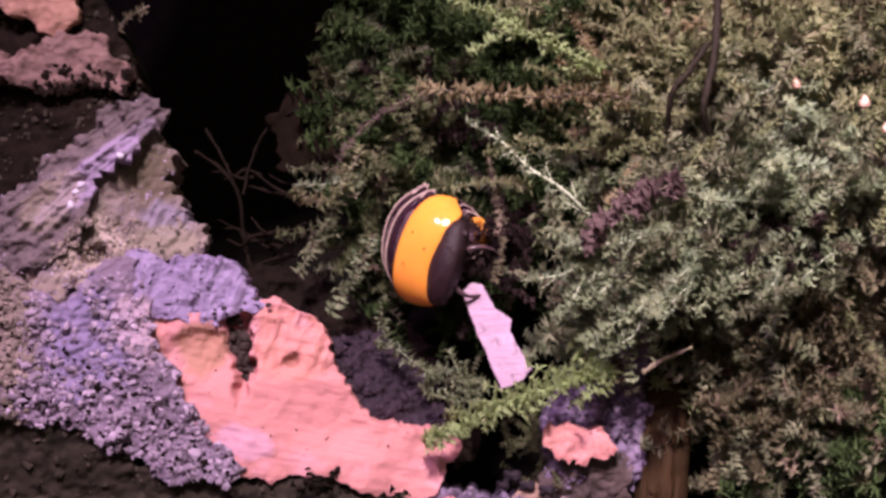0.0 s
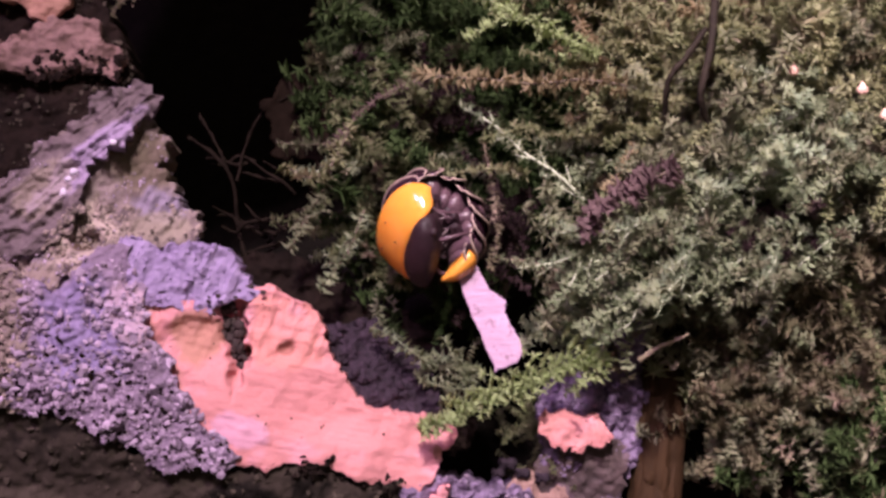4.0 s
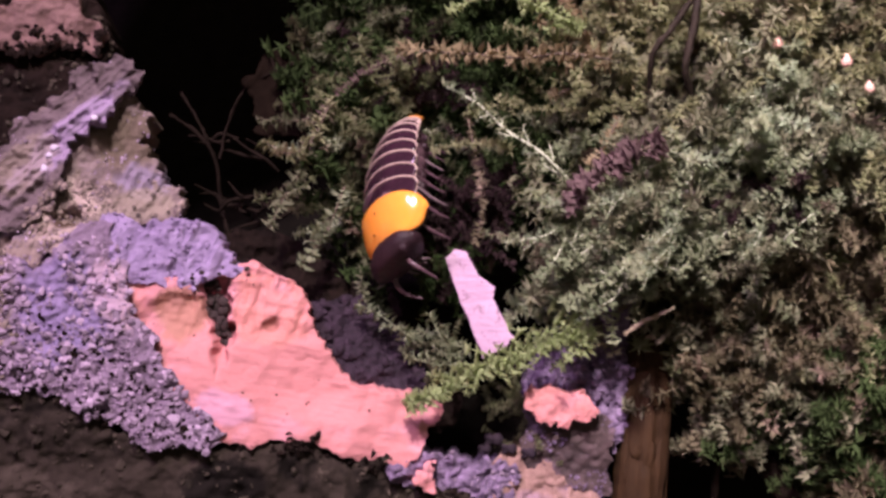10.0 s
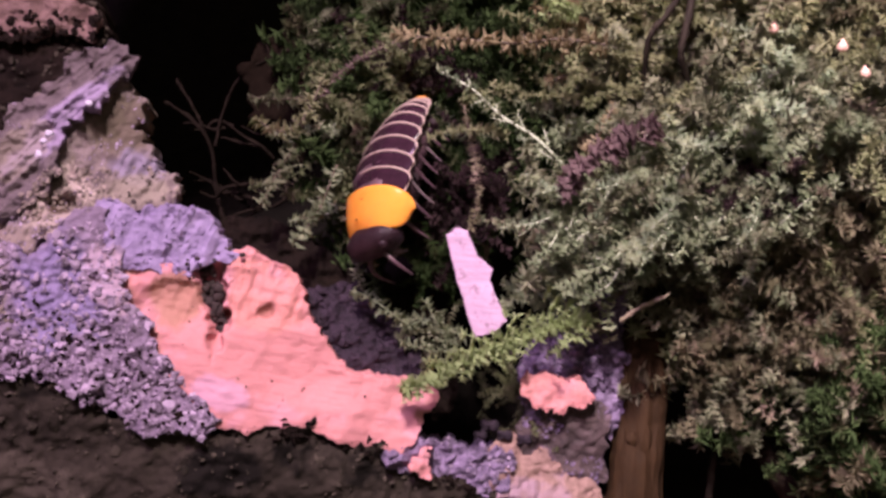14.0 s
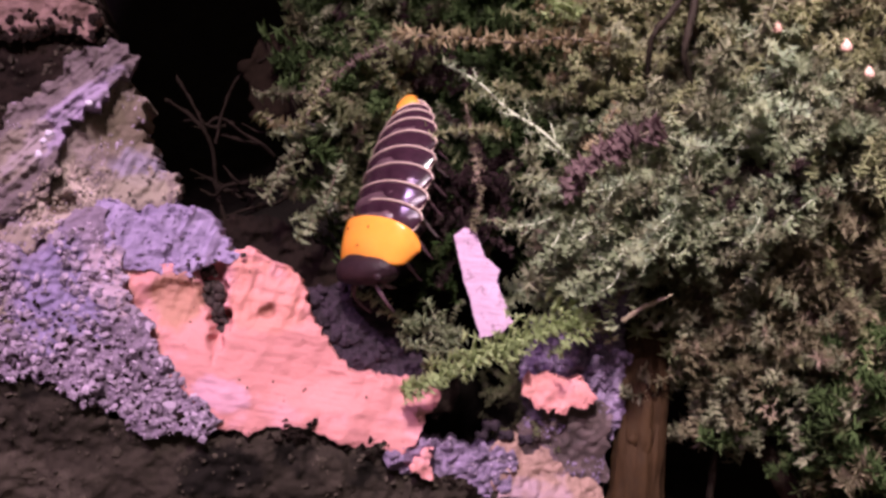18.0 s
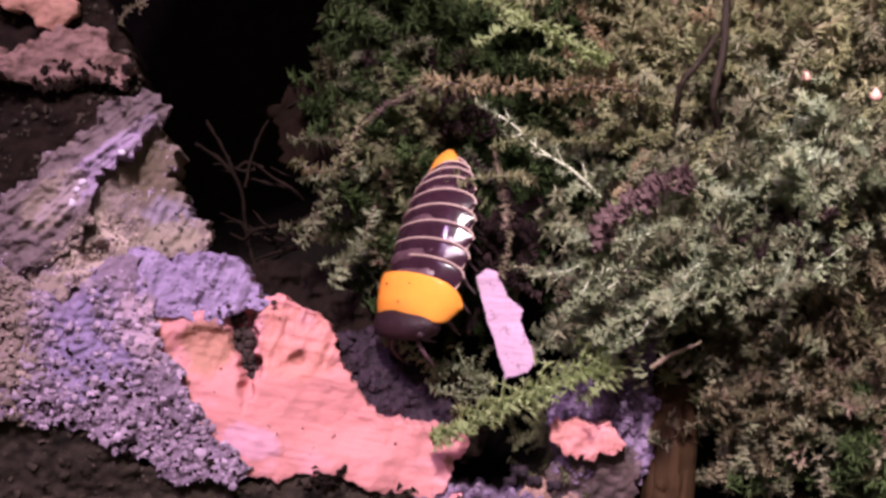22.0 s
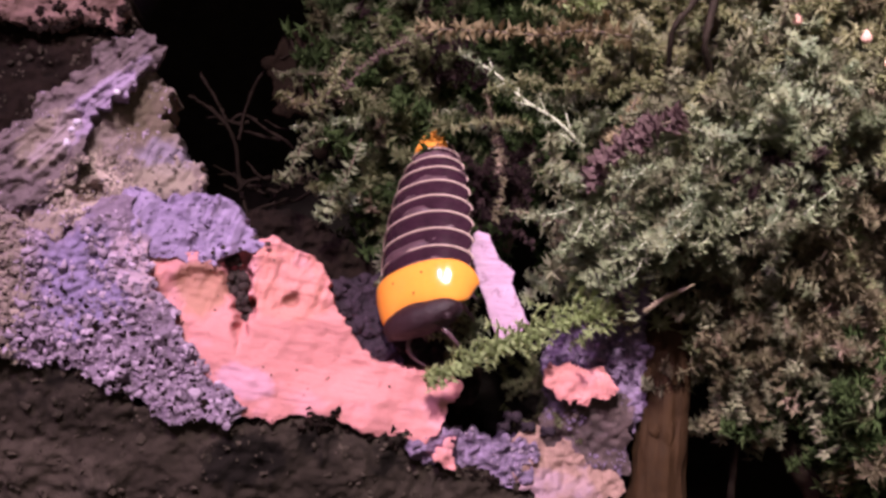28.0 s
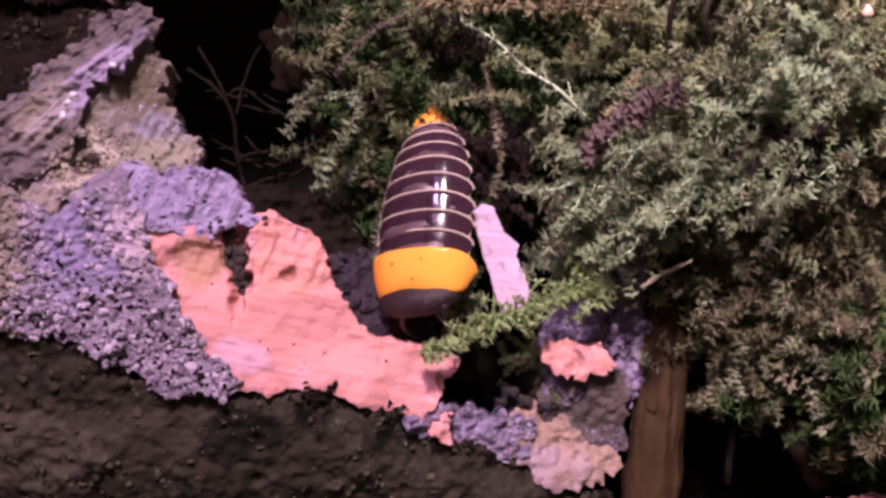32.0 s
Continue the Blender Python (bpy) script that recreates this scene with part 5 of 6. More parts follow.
for mid, half, count, way, kinds in (
        ((34.19, 12.75, 5.5), (12, 7, 1.5), 34, (-.7, -.3, .4), (0, 6, 5)),
        ((26.14, 5.85, 6), (9, 6, 1.5), 28, (-.7, -.5, .35), (0, 4, 6)),
        ((16.48, 1.40, 4), (6, 3, 1.5), 12, (-.7, -.5, .3), (0, 4, 2)),
        ((36.79, 22.71, 1), (13, 7, 1.5), 32, (-.5, .2, .5), (1, 5, 7)),
        ((21.12, 18.59, -1), (10, 7, 1.5), 26, (-.8, .1, .4), (1, 5, 3)),
        ((38.13, -1.59, 1), (8, 7, 1.5), 16, (-.3, -.8, .4), (7, 2, 5)),
        ((31.23, -9.93, -1.5), (8, 5, 1.5), 18, (-.2, -.8, .3), (2, 7, 6)),
        ((41.0, -8.0, -1), (5, 5, 1.5), 8, (-.3, -.6, .4), (5, 7, 1)),
        ((13.0, 13.0, 0), (6, 4, 1.5), 14, (-.7, -.2, .4), (0, 5, 1)),
        ((15.0, 26.0, 0), (8, 3, 1.5), 14, (-.8, .1, .4), (1, 5, 1)),
        ((11.56, 14.21, -9), (8, 7, 1.5), 12, (-.7, .1, .4), (0, 2, 4)),
        ((-8.29, 6.39, -6), (2, 7, 1.5), 3, (-.6, -.7, .3), (2, 0, 1)),
        ((-5.03, 22.82, -11), (8, 5, 1.5), 4, (-.6, .3, .4), (2, 2, 2))):
    for _ in range(count):
        q = np.array(mid) + rs.uniform(-1, 1, 3) * np.array(half)
        if any(((q[0] - px) / pw) ** 2 + ((q[1] - py) / ph) ** 2 < 1 for px, py, pw, ph, top in POCKETS):
            continue
        y = np.array(way, float) + rs.normal(0, 0.33, 3)
        y /= np.linalg.norm(y)
        x = np.cross(y, np.array((0, 0.2, 1.0)) + rs.normal(0, 0.35, 3))
        x /= np.linalg.norm(x)
        z = np.cross(x, y)
        turn = Matrix(((x[0], y[0], z[0]), (x[1], y[1], z[1]), (x[2], y[2], z[2]))).to_4x4()
        src = SHOOTS[kinds[rs.randint(3)]]
        spot = TIP @ Matrix.Translation(Vector(q) * MM) @ turn
        if placed < len(SHOOTS):
            src = SHOOTS[placed]
            src.matrix_world = spot
        else:
            copy_thing(src, spot)
        placed += 1

# stalks, twigs, roots, buds
for pts, r, mat_, nm, lab in (
        ([(24.4, 28.0, 4.5), (23.6, 22.8, 7), (22.8, 18.8, 7.5), (22.6, 16.8, 7), (23.8, 14.0, 4.5)], [0.4, 0.36, 0.3], STALK, "stalk", "thin dark brown stalk in the moss"),
        ([(23.0, 23.2, 7), (21.2, 20.6, 7), (19.7, 18.6, 6.8), (19.7, 15.6, 4.5)], [0.32, 0.24], STALK, "stalk", "thin dark brown stalk in the moss"),
        ([(17.6, -7.4, 3), (19.0, -6.3, 3.9), (20.3, -5.7, 4.5), (21.9, -4.8, 5)], [0.26, 0.21, 0.13], PALE_ROOT, "twig", "short pale broken twig"),
        ([(33.17, -5.22, 0.5), (35.02, -4.91, 1.2), (37.27, -4.59, 1.0)], [0.24, 0.16], PALE_ROOT, "twig", "short pale twig in the moss"),
        ([(37.14, -12.44, 0), (38.45, -11.03, 1.5), (40.35, -11.30, 1.5), (44.70, -12.11, 0)], [0.25, 0.4, 0.25], PALE_ROOT, "twig", "pale forked twig in the moss"),
        ([(39.22, -9.53, 0), (38.60, -11.04, 1.4), (38.68, -13.42, 0)], [0.12, 0.3, 0.1], PALE_ROOT, "twig", "pale forked twig in the moss"),
        ([(-28.17, 14.92, -10), (-25.20, 12.84, -10), (-23.48, 9.94, -11), (-23.18, 5.49, -12), (-21.46, 1.24, -9)], [0.3, 0.25, 0.4], SHADED_ROOT, "root", "thin root in the dark hollow, shade in its colour"),
        ([(-14.86, 19.95, -8), (-19.85, 17.89, -10), (-22.10, 14.43, -11), (-23.12, 10.24, -11)], [0.2, 0.25], SHADED_ROOT, "root", "thin root in the dark hollow, shade in its colour"),
        ([(-27.40, 17.56, -12), (-25.09, 13.83, -11), (-24.19, 11.44, -11)], [0.2, 0.3], SHADED_ROOT, "root", "thin root in the dark hollow, shade in its colour"),
        ([(-12.52, 2.40, -8), (-16.03, 0.06, -8), (-19.09, -1.68, -7)], [0.3, 0.35], SHADED_ROOT, "root", "thin root in the dark hollow, shade in its colour"),
        ([(6.97, 6.39, -6), (6.10, 2.36, -6), (4.99, -1.68, -7)], [0.4, 0.5], ROOT, "stalk", "thin brown stalk behind the chip"),
        ([(29.83, -17.63, -9), (29.18, -23.12, -10), (28.81, -28.69, -11)], [0.4, 0.4], SHADED_ROOT, "root", "root at the foot of the moss, shade in its colour"),
        ([(31.68, -16.19, -7), (34.28, -22.17, -8), (38.09, -28.24, -9)], [0.8, 1.2, 1.4], SHADED_ROOT, "root", "thick root at the foot of the moss, shade in its colour"),
        # this root's pale colour stands in for a wet glint
        ([(40.71, -20.41, -8), (40.13, -22.75, -8), (39.56, -27.06, -9)], [0.35, 0.5, 0.4], PALE_ROOT, "root", "root at the foot of the moss, pale for a wet glint")):
    if mat_ is SHADED_ROOT and pts[0][0] < 0:
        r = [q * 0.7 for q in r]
    v, f = tube(spline(pts, 8), r, 8, 0.5, len(pts))
    single(nm, v, f, mat_, lab, nm)
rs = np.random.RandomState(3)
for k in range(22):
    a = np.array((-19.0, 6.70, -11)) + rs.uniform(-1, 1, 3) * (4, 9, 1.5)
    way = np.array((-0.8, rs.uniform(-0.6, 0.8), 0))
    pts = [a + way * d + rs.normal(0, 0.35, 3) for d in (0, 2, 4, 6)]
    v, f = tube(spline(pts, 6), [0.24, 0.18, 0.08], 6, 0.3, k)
    single("root", v, f, SHADED_ROOT, "thin root in the dark hollow, shade in its colour", "root")
for q, r in (((36.6, 17.5, 9), 0.62), ((38.6, 15.1, 9), 0.6), ((31.0, 19.5, 7), 0.6)):
    v, f = lump(q[0], q[1], q[2], r, 3, (0.75, 1.1, 0.8), 0.25)
    v[:, 0] = q[0] + (v[:, 0] - q[0]) * np.clip(1.0 - 0.9 * (v[:, 1] - q[1]) / r, 0.25, 1.3)
    single("bud", v, f, BUD, "tiny pink cone-shaped bud on the moss", "bud", "pink buds")
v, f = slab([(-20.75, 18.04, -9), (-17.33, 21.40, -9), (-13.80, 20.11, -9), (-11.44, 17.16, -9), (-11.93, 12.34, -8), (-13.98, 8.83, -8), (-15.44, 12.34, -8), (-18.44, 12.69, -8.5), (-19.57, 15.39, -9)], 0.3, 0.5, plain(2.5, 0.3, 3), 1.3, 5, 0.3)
leaf = thing("dead_leaf", (-13.10, 8.25, -8), "brown dead leaf behind the moss, shade in its colour", "leaf")
part("blade", v, f, SHADED_LEAF, leaf)
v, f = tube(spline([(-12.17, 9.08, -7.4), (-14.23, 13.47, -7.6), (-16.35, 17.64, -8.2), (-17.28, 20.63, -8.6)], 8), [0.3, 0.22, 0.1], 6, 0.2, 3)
part("midrib", v, f, SHADED_ROOT, leaf)

# ---- the wood chip ----
CHIP_MID = np.array((3.57, -4.25, 5))
corners = [(0.31, -0.05, 5), (1.15, 0.89, 5), (2.20, 0.58, 5), (3.46, -1.52, 5), (5.04, -2.73, 5), (4.93, -3.72, 5), (6.87, -7.40, 5), (6.09, -8.66, 5), (4.09, -9.39, 5), (3.04, -7.03, 5), (1.78, -4.14, 5)]
v, f = slab([q for q in corners for _ in (0, 1)],
            0.14, 0.7, plain(0.2, 0.7, 44), 0.12, 46, 0.05, 8)
chip = new("wood_chip", mesh_of("wood_chip", v - CHIP_MID, f, CHIP))
tagged(chip, "pale lilac flat splinter of wood leaning on moss", "wood chip")

# ---- the isopod ----
# Body frame: x across, y to the tail, z to the back; the middle of the collar's belly is the origin.
isopod = new("isopod")
isopod.empty_display_size = 0.004
tagged(isopod, "dark glossy isopod with orange collar and pale-edged plates uncurling", "isopod")
HINGE = 1.3
SPACE = [1.76, 1.80, 1.85, 1.85, 1.80, 1.66, 1.38, 1.19, 1.04, 1.04]
HALF = [4.88, 4.94, 4.88, 4.66, 4.33, 3.94, 3.39, 2.78, 2.11, 1.55]


def arch(half, high, y0, y1, front, rear, turn=84, lobe=0.45, nu=45, nv=8, dip=0.0, skin=0.22, pinch=1.0, flare=0.08, sweep=0.0, bend=0.62):
    """A plate bent over the back: front and rear scale its girth; lobe rounds the corners; dip draws the front edge back."""
    outer = []
    for i in range(nu):
        u = 2 * i / (nu - 1) - 1
        a = radians(turn) * u
        e = max(0.0, abs(u) - bend) / (1 - bend)
        tip = y1 - lobe * (y1 - y0)
        keep = math.sqrt(max(0.0, 1 - e ** 2.4)) * 0.97 + 0.03
        for j in range(nv):
            s = j / (nv - 1)
            g = front + (rear - front) * math.sin(s * math.pi / 2) ** 0.8
            lo, hi = tip + (y0 - tip) * keep + dip * (1 - abs(u)) ** 0.8, tip + (y1 - tip) * keep
            y = lo + (hi - lo) * s - sweep * u * u
            outer.append((half * g * (1 + flare * e * e) * math.copysign(abs(math.sin(a)) ** 0.9, a), y, high * (g ** pinch) * (math.cos(a) if abs(a) < math.pi / 2 else 1.1 * math.cos(a))))
    outer = np.array(outer)
    inner = outer * np.array((1 - skin / half, 1, 1 - skin / high)) + np.array((0, 0, -0.02))
    v = np.vstack([outer, inner])
    n = nu * nv
    f = []
    for i in range(nu - 1):
        for j in range(nv - 1):
            a = i * nv + j
            f.append([a, a + nv, a + nv + 1, a + 1])
            f.append([n + a, n + a + 1, n + a + nv + 1, n + a + nv])
    for i in range(nu - 1):
        a, b = i * nv, i * nv + nv - 1
        f.append([a, n + a, n + a + nv, a + nv])
        f.append([b, b + nv, n + b + nv, n + b])
    for j in range(nv - 1):
        a, b = j, (nu - 1) * nv + j
        f.append([a, a + 1, n + a + 1, n + a])
        f.append([b, n + b, n + b + 1, b + 1])
    ring = outer.reshape(nu, nv, 3)
    rear_edge = np.vstack([ring[5:0:-1, 0], ring[:, -1], ring[-1:-6:-1, 0]])
    return v, f, rear_edge


def body_part(name, v, f, mat_, parent, label=""):
    ob = new(name, mesh_of(name, v, f, mat_))
    ob.parent = parent
    if label:
        ob["label"] = label
    return ob


def leg_of(parent, half, y, z0, side, mat_, swing, reach=1.2):
    """A jointed walking leg folded under the body, with a fine claw."""
    pts = [(side * half * 0.25, y, z0 + 0.5), (side * half * 0.62, y + 0.2 * swing, z0 + 0.2), (side * half * min(0.98, reach * 1.15), y - 0.3 + 0.4 * swing, z0 - 0.7),
           (side * half * reach * 1.0, y - 0.8 + 0.8 * swing, z0 - 2.4), (side * half * reach * 0.95, y - 1.2 + swing, z0 - 3.9)]
    v, f = tube(spline(pts, 5), [0.34, 0.36, 0.22, 0.3, 0.17, 0.2, 0.11, 0.04], 7)
    return body_part("leg", v, f, mat_, parent)


v, f, edge = arch(5.66, 3.7, -1.93, 2.0, 0.85, 1.0, 96, 0.38, 61, 16, 0.0, 0.3, 1.0, 0.0, sweep=0.7, bend=0.4)
# the collar's front rolls down towards the head
k = np.clip((-v[:, 1] - 0.4) / 1.8, 0, 1) ** 2 * np.clip(1 - abs(v[:, 0]) / 5.5, 0, 1)
v[:, 2] -= 0.5 * k
collar = body_part("collar", v, f, ORANGE, isopod, "glossy orange collar plate")
v, f = lump(0, -0.2, 0.9, 1, 5, (3.6, 2.6, 1.7), 0.15)
body_part("belly", v, f, LEG, collar)
for side in (-1, 1):
    leg_of(collar, 4.2, -0.2, 0.6, side, LEG, -0.5, 0.7)
for x, y, z in ((-1.2, 0.7, 3.83), (0.9, -0.9, 3.46), (1.9, 0.9, 3.52), (-2.2, -0.6, 3.1)):
    v, f = lump(x, y, z, 0.13, 2, (1, 1, 0.5), 0.2, 1)
    body_part("speck", v, f, SHELL, collar)

PLATES = []
for k in range(9):
    sp, half = SPACE[k], HALF[k]
    high = half * 0.685
    v, f, edge = arch(half, high, -0.75, sp + 0.55, 0.94, 1.0, 84, 0.32, flare=0.15, sweep=0.4, bend=0.54)
    v[:, 2] -= HINGE
    plate = body_part("back_plate", v, f, SHELL, isopod)
    v, f = tube(edge - (0, 0.02, HINGE), [0.10, 0.12, 0.115, 0.12, 0.10], 6)
    body_part("plate_rim", v, f, RIM, plate, "pale tan plate edge")
    v, f = lump(0, 0.7, 0.55 - HINGE, 1, 9 + k, (half * 0.84, sp * 0.95, half * 0.56), 0.5, 3)
    body_part("belly", v, f, LEG, plate)
    if k < 7:
        for side in (-1, 1):
            leg_of(plate, half * 0.95, 0.5, 0.55 - HINGE, side, PALE_LEG if k % 3 == 1 else LEG, 0.3 * (k - 2), 0.74 - 0.03 * k)
            gill, gf = lump(side * half * 0.5, 0.8, -0.9 - HINGE, 0.75, 40 + k, (1.3, 1.0, 1.0), 0.9, 3)
            body_part("leg_base", gill, gf, HEAD, plate)
    PLATES.append(plate)
v, f = tube([(0, -0.5 + 0.32 * k, 0.4 - 0.012 * k * k) for k in range(11)], [2.05, 1.98, 1.85, 1.66, 1.42, 1.14, 0.84, 0.52, 0.2], 22)
v = v * np.array((1.0, 1.0, 0.55)) + np.array((0, 0, 0.7 - HINGE))
PLATES.append(body_part("tail_plate", v, f, TAIL, isopod, "pointed orange tail plate"))

v, f = lump(0, -0.5, 0.0, 1, 2, (4.3, 2.0, 2.3), 0.14, 4)
# a blunt brow over a flatter face
v[:, 1] = np.where(v[:, 1] < -1.2, -1.2 + (v[:, 1] + 1.2) * 0.55, v[:, 1])
head = body_part("head", v, f, HEAD, isopod, "dark rounded head")
for side in (-1, 1):
    v, f = lump(side * 3.35, -1.1, 0.85, 0.45, 2, (1, 1, 1), 0.1)
    body_part("eye", v, f, HEAD, head)
    pts = [(side * 1.6, -1.3, 0.0), (side * 2.2, -2.2, 0.2), (side * 2.5, -3.1, -0.2), (side * 2.4, -3.9, -0.9), (side * 2.1, -4.5, -1.6)]
    v, f = tube(spline(pts, 4), [0.26, 0.24, 0.16, 0.07], 6)
    body_part("antenna", v, f, LEG, head)
    for j in range(2):
        pts = [(side * (0.5 + 0.7 * j), -1.3, -0.9), (side * (0.6 + 0.8 * j), -1.9, -1.4), (side * (0.7 + 0.9 * j), -2.2, -2.2)]
        v, f = tube(spline(pts, 4), [0.2, 0.15, 0.06], 6)
        body_part("mouthpart", v, f, PALE_LEG, head)


def joints(curl, curl_rear, nod, reach, bow):
    """Poses of the plates behind the collar and of the head, for a body curled by curl (0 straight, 1 a ball), less or more towards the tail,
    drawn together to reach and bent sideways by bow degrees a plate."""
    out, pos, ang, yaw = [], Vector((0, 1.45, HINGE)), 0.0, 0.0
    for k in range(10):
        ang += 0.8 + (curl + (curl_rear - curl) * k / 9) * 31 * SPACE[k] / 1.7575
        yaw += bow * SPACE[k] / 1.7575
        m = pose(pos.x * MM, pos.y * MM, pos.z * MM) @ pose(0, 0, 0, 0, 0, yaw) @ pose(0, 0, 0, -ang)
        out.append(m)
        pos = pos + m.to_3x3() @ Vector((0, 1, 0)) * SPACE[k] * reach
    return out, pose(0, -2.0 * MM, 1.3 * MM, nod + 8 + 38 * min(curl, 1))


def motions():
    # seconds, place of the collar, turn in the slope, pitch, lean to the side, curl of the front and of the rear, nod of the head, reach, sideways bow
    crawl = [
        (0, -2.03, 3.84, 1.80, 62.5, 32.7, 18.4, 0.58, 0.94, 0, 1.00, 3.33),
        (1, -2.04, 3.54, 1.90, 54.8, 32.6, 29.2, 0.57, 0.91, 0, 0.98, 2.36),
        (2, -2.46, 3.27, 2.00, 47.1, 32.4, 40.1, 0.56, 0.89, 0, 0.96, 1.40),
        (3, -2.61, 3.87, 2.35, 43.6, 33.3, 48.9, 0.85, 0.70, 0, 0.99, -0.63),
        (4, -3.13, 4.62, 2.70, 40.1, 34.1, 57.6, 1.14, 0.52, 0, 1.02, -2.65),
        (4.5, -3.11, 4.43, 2.79, 36.2, 33.0, 59.5, 0.97, 0.45, 1, 0.99, -2.01),
        (6.5, -2.98, 2.25, 3.16, 20.5, 28.4, 66.7, 0.30, 0.19, 4, 0.84, 0.55),
        (7, -2.92, 2.25, 3.25, 16.5, 27.2, 68.5, 0.13, 0.12, 5, 0.81, 1.19),
        (8, -2.76, 1.75, 3.33, 14.3, 26.5, 66.9, 0.10, 0.15, 6, 0.81, 0.82),
        (9, -2.71, 1.78, 3.40, 12.2, 25.9, 65.2, 0.07, 0.18, 8, 0.80, 0.46),
        (10, -3.09, 2.15, 3.40, 8.2, 26.8, 67.1, 0.06, 0.13, 9, 0.77, 0.55),
        (11, -3.47, 2.23, 3.40, 4.2, 27.8, 69.0, 0.05, 0.08, 10, 0.74, 0.63),
        (12, -3.94, 2.81, 3.27, 1.5, 21.8, 68.5, 0.09, 0.03, 11, 0.75, 1.31),
        (13, -3.94, 2.78, 3.15, -1.3, 15.8, 67.9, 0.14, -0.01, 12, 0.77, 1.99),
        (14, -4.34, 2.13, 2.97, -4.3, 16.0, 66.3, 0.14, -0.01, 12, 0.83, 2.35),
        (14.4, -4.46, 1.89, 2.90, -5.5, 16.1, 65.6, 0.13, -0.02, 13, 0.85, 2.49),
        (16.5, -5.17, -0.18, 2.66, -17.2, 14.9, 63.6, -0.00, 0.03, 15, 0.94, 3.19),
        (17, -5.10, -0.16, 2.60, -20.0, 14.6, 63.1, -0.04, 0.04, 15, 0.96, 3.35),
        (18, -4.79, -0.76, 2.45, -18.1, 14.7, 59.2, -0.02, -0.02, 15, 0.97, 3.32),
        (19, -4.08, -1.19, 2.30, -16.3, 14.7, 55.4, -0.01, -0.07, 15, 0.97, 3.29),
        (20, -4.21, -0.72, 2.30, -16.4, 14.0, 54.7, -0.00, -0.05, 15, 0.96, 3.14),
        (21, -3.80, -0.95, 2.30, -16.5, 13.4, 53.9, -0.00, -0.03, 15, 0.94, 2.98),
        (22, -3.97, -1.46, 2.30, -16.5, 12.7, 53.2, -0.00, -0.00, 15, 0.92, 2.82),
        (23, -3.81, -2.09, 2.33, -11.4, 13.9, 50.1, 0.04, -0.01, 15, 0.95, 2.15),
        (24, -3.97, -3.26, 2.37, -6.3, 15.0, 47.0, 0.08, -0.03, 15, 0.98, 1.47),
        (25, -3.90, -3.36, 2.40, -1.2, 16.2, 43.9, 0.12, -0.04, 15, 1.00, 0.80),
        (25.5, -3.87, -3.72, 2.62, -0.6, 18.3, 42.8, 0.11, -0.05, 15, 1.01, 0.50),
        (27.5, -3.08, -6.04, 3.53, 1.6, 26.8, 38.6, 0.04, -0.09, 15, 1.04, -0.71),
        (28, -2.74, -6.31, 3.75, 2.2, 28.9, 37.5, 0.02, -0.10, 15, 1.05, -1.01),
        (29, -2.60, -6.62, 4.20, 3.3, 33.2, 35.4, -0.01, -0.12, 15, 1.06, -1.61),
        (30, -2.61, -6.67, 3.53, 5.2, 23.3, 37.1, 0.02, -0.06, 15, 1.05, -1.14),
        (31, -2.30, -7.23, 2.93, 3.7, 17.1, 36.9, 0.04, -0.04, 15, 1.03, -0.34),
        (32, -2.84, -6.59, 2.40, -1.2, 14.4, 34.7, 0.06, -0.05, 15, 1.02, 0.77),
    ]
    rows, chain, nods = [], [[] for _ in PLATES], []
    for t, x, y, z, turn, pitch, lean, curl, curl_rear, nod, reach, bow in crawl:
        rows.append((t, TIP @ pose(x * MM, y * MM, z * MM) @ pose(0, 0, 0, 0, 0, turn) @ pose(0, 0, 0, -pitch) @ pose(0, 0, 0, 0, -lean)))
        plates, nodded = joints(curl, curl_rear, nod, reach, bow)
        for k, m in enumerate(plates):
            chain[k].append((t, m))
        nods.append((t, nodded))
    walk(isopod, rows)
    for plate, r in zip(PLATES, chain):
        walk(plate, r)
    walk(head, nods)
    # the chip is nudged as the isopod uncurls: seconds, place, turn, lean
    nudge = [
        (0, 3.64, -4.06, 2.50, 0, 0),
        (2, 3.69, -4.11, 2.50, 0, 0),
        (4, 3.52, -3.47, 2.50, 0, 0),
        (7, 3.48, -4.09, 2.50, 0, 0),
        (9, 3.65, -4.34, 2.50, 0, 0),
        (11, 3.92, -4.54, 2.50, -4, 0),
        (13, 3.86, -3.95, 2.50, -7, 0),
        (14.5, 3.88, -3.90, 2.50, -7, 0),
        (17, 4.05, -4.21, 2.50, -8, 0),
        (19, 4.57, -3.41, 2.50, -8, 0),
        (20, 4.56, -2.95, 2.50, -8, 0),
        (21, 4.31, -2.96, 2.50, -7, 0),
        (22, 3.90, -3.40, 2.50, -6, 0),
        (23, 4.32, -2.60, 2.50, -4, 0),
        (25, 3.78, -2.42, 2.50, -4, 0),
        (28, 3.69, -5.08, 2.50, -6, 0),
        (30, 3.89, -5.46, 2.50, -6, 0),
        (32, 4.34, -4.86, 2.50, -6, 0),
    ]
    walk(chip, [(t, TIP @ pose(x * MM, y * MM, z * MM, 0, lean, turn)) for t, x, y, z, turn, lean in nudge])
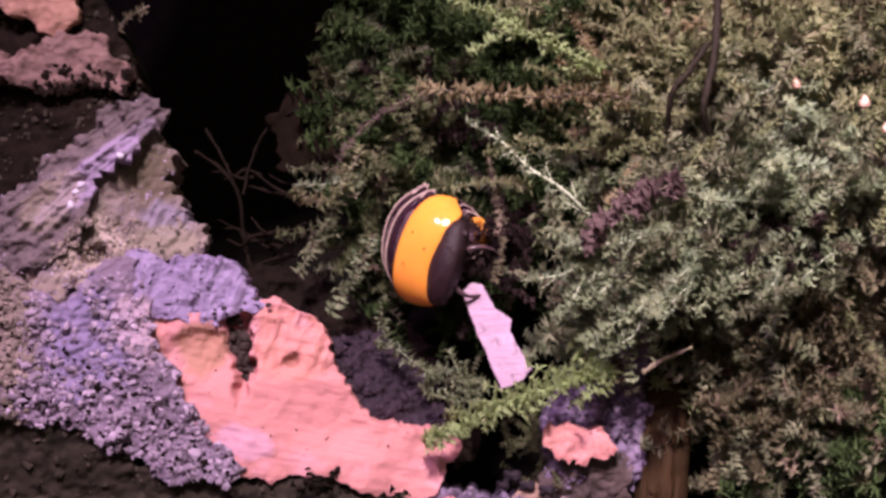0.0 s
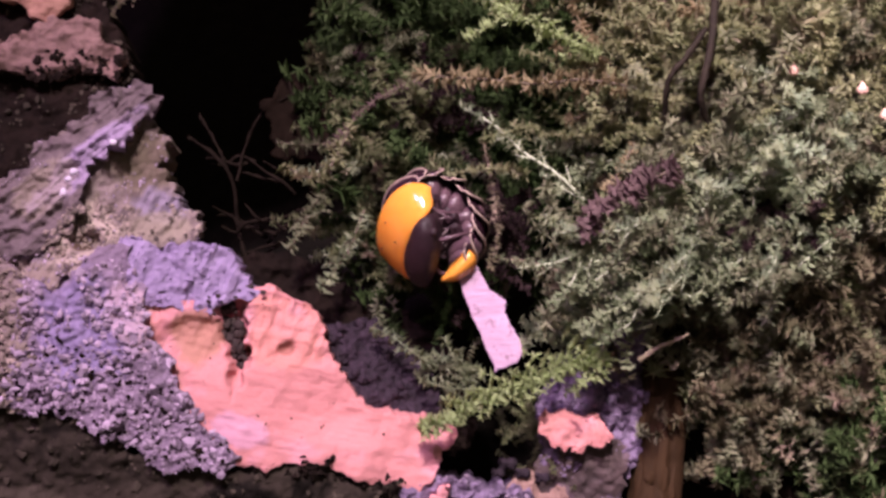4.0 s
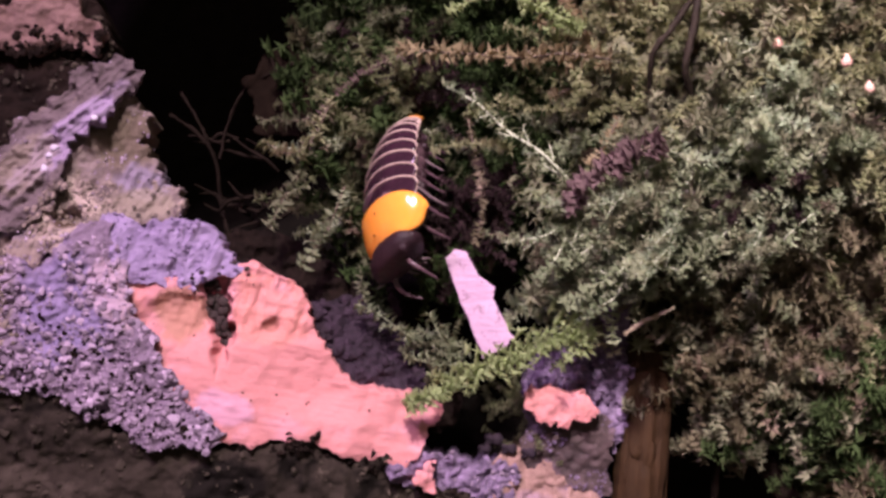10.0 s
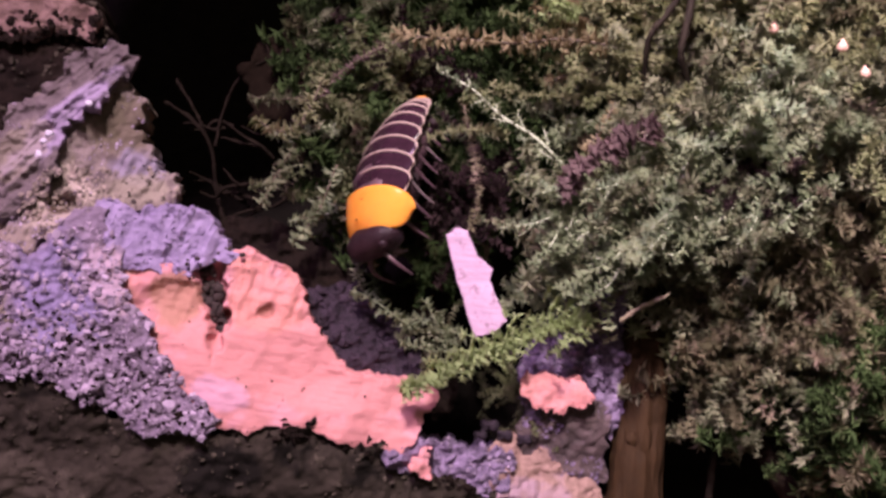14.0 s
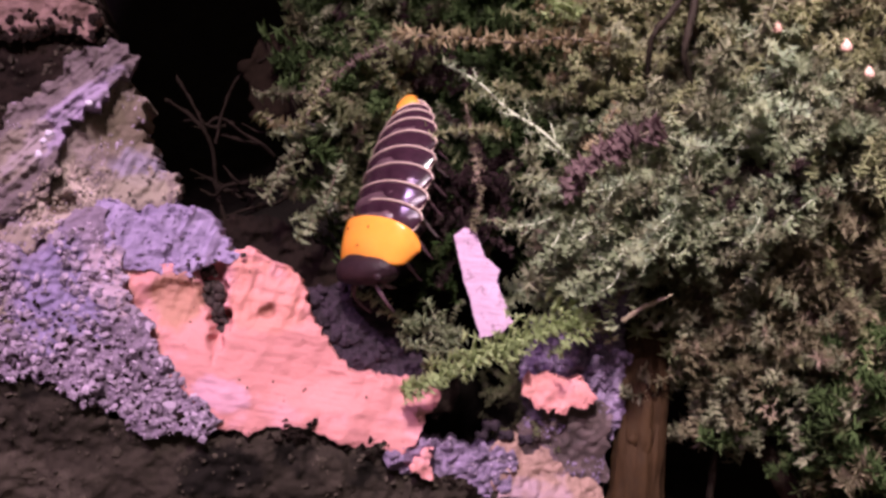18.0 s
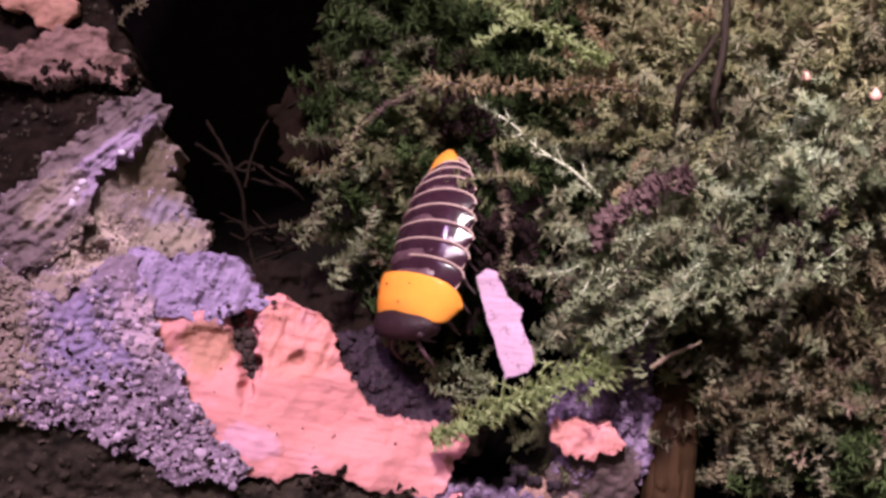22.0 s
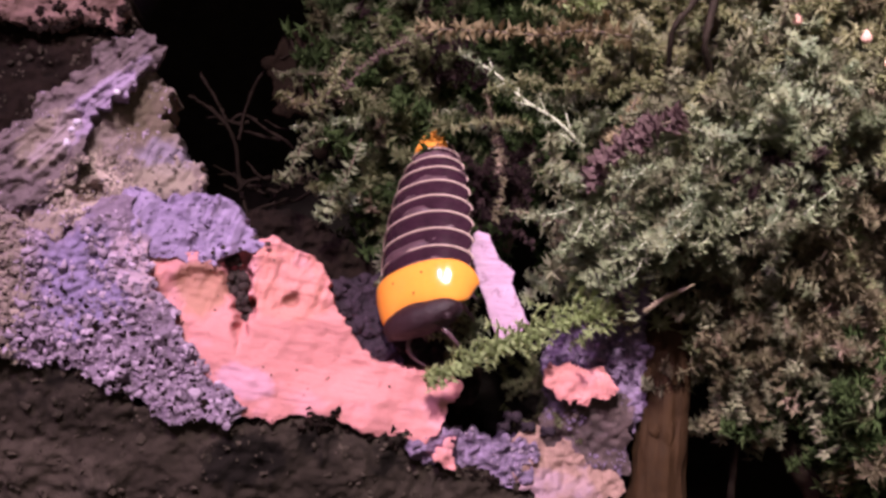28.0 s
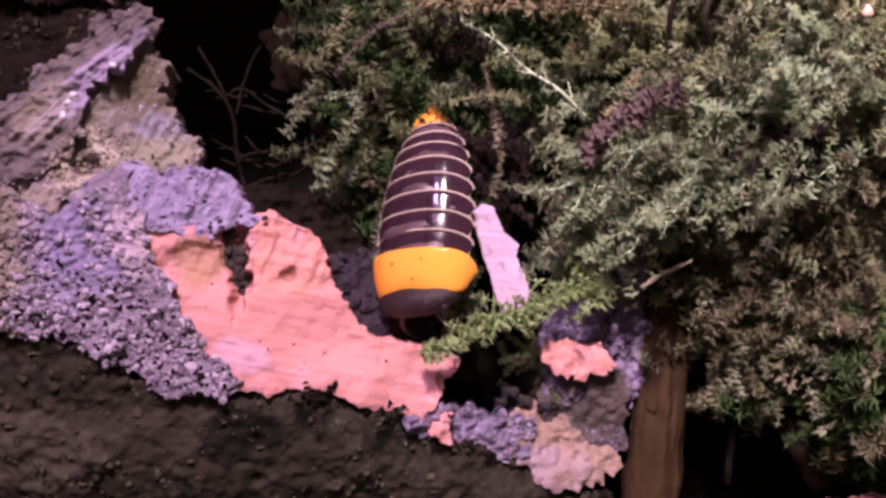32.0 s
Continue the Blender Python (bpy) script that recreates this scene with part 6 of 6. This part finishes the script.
    # moss stirred by the isopod: seconds and shift
    stir = [
        (0, 0.68, -0.99),
        (1, 0.51, -0.90),
        (2, 0.35, -0.53),
        (3, 0.27, -0.04),
        (4, 0.27, 0.13),
        (4.5, 0.24, 0.01),
        (6.5, 0.14, -0.15),
        (7, 0.07, -0.19),
        (8, 0.03, -0.10),
        (9, -0.02, 0.01),
        (10, -0.08, 0.14),
        (11, -0.17, 0.26),
        (12, -0.29, 0.46),
        (13, -0.38, 0.75),
        (14, -0.40, 0.97),
        (14.5, -0.35, 1.11),
        (16.5, -0.26, 1.28),
        (17, -0.17, 1.35),
        (18, -0.06, 1.34),
        (19, 0.12, 1.34),
        (20, 0.30, 1.33),
        (21, 0.41, 1.31),
        (22, 0.44, 1.34),
        (23, 0.36, 1.42),
        (24, 0.27, 1.67),
        (25, 0.29, 2.05),
        (25.5, 0.25, 2.29),
        (27.5, -0.03, 2.44),
        (28, -0.36, 2.74),
        (29, -0.44, 3.16),
        (30, -0.37, 3.58),
        (31, -0.28, 3.91),
        (32, -0.13, 4.33),
    ]
    for ob in SWAY:
        rest = TIP.inverted() @ ob.matrix_world
        walk(ob, [(t, TIP @ pose(x * MM, y * MM, 0) @ rest) for t, x, y in stir])
    # moss stirred by the isopod: seconds and shift
    stir = [
        (0, 0.28, 0.23),
        (1, 0.22, 0.15),
        (2, 0.17, 0.19),
        (3, 0.14, 0.34),
        (4, 0.11, 0.43),
        (4.5, 0.09, 0.36),
        (6.5, 0.07, 0.17),
        (7, 0.02, 0.06),
        (8, -0.01, 0.03),
        (9, -0.01, 0.05),
        (10, -0.03, 0.11),
        (11, -0.09, 0.14),
        (12, -0.15, 0.13),
        (13, -0.15, 0.13),
        (14, -0.13, 0.15),
        (14.5, -0.04, 0.23),
        (16.5, 0.12, 0.36),
        (17, 0.21, 0.48),
        (18, 0.30, 0.68),
        (19, 0.41, 0.99),
        (20, 0.48, 1.23),
        (21, 0.59, 1.30),
        (22, 0.61, 1.36),
        (23, 0.45, 1.41),
        (24, 0.32, 1.45),
        (25, 0.21, 1.47),
        (25.5, -0.05, 1.23),
        (27.5, -0.30, 0.92),
        (28, -0.35, 0.90),
        (29, -0.31, 1.03),
        (30, -0.24, 1.16),
        (31, -0.14, 1.28),
        (32, -0.03, 1.42),
    ]
    for ob in [pale_sprig]:
        rest = TIP.inverted() @ ob.matrix_world
        walk(ob, [(t, TIP @ pose(x * MM, y * MM, 0) @ rest) for t, x, y in stir])


motions()
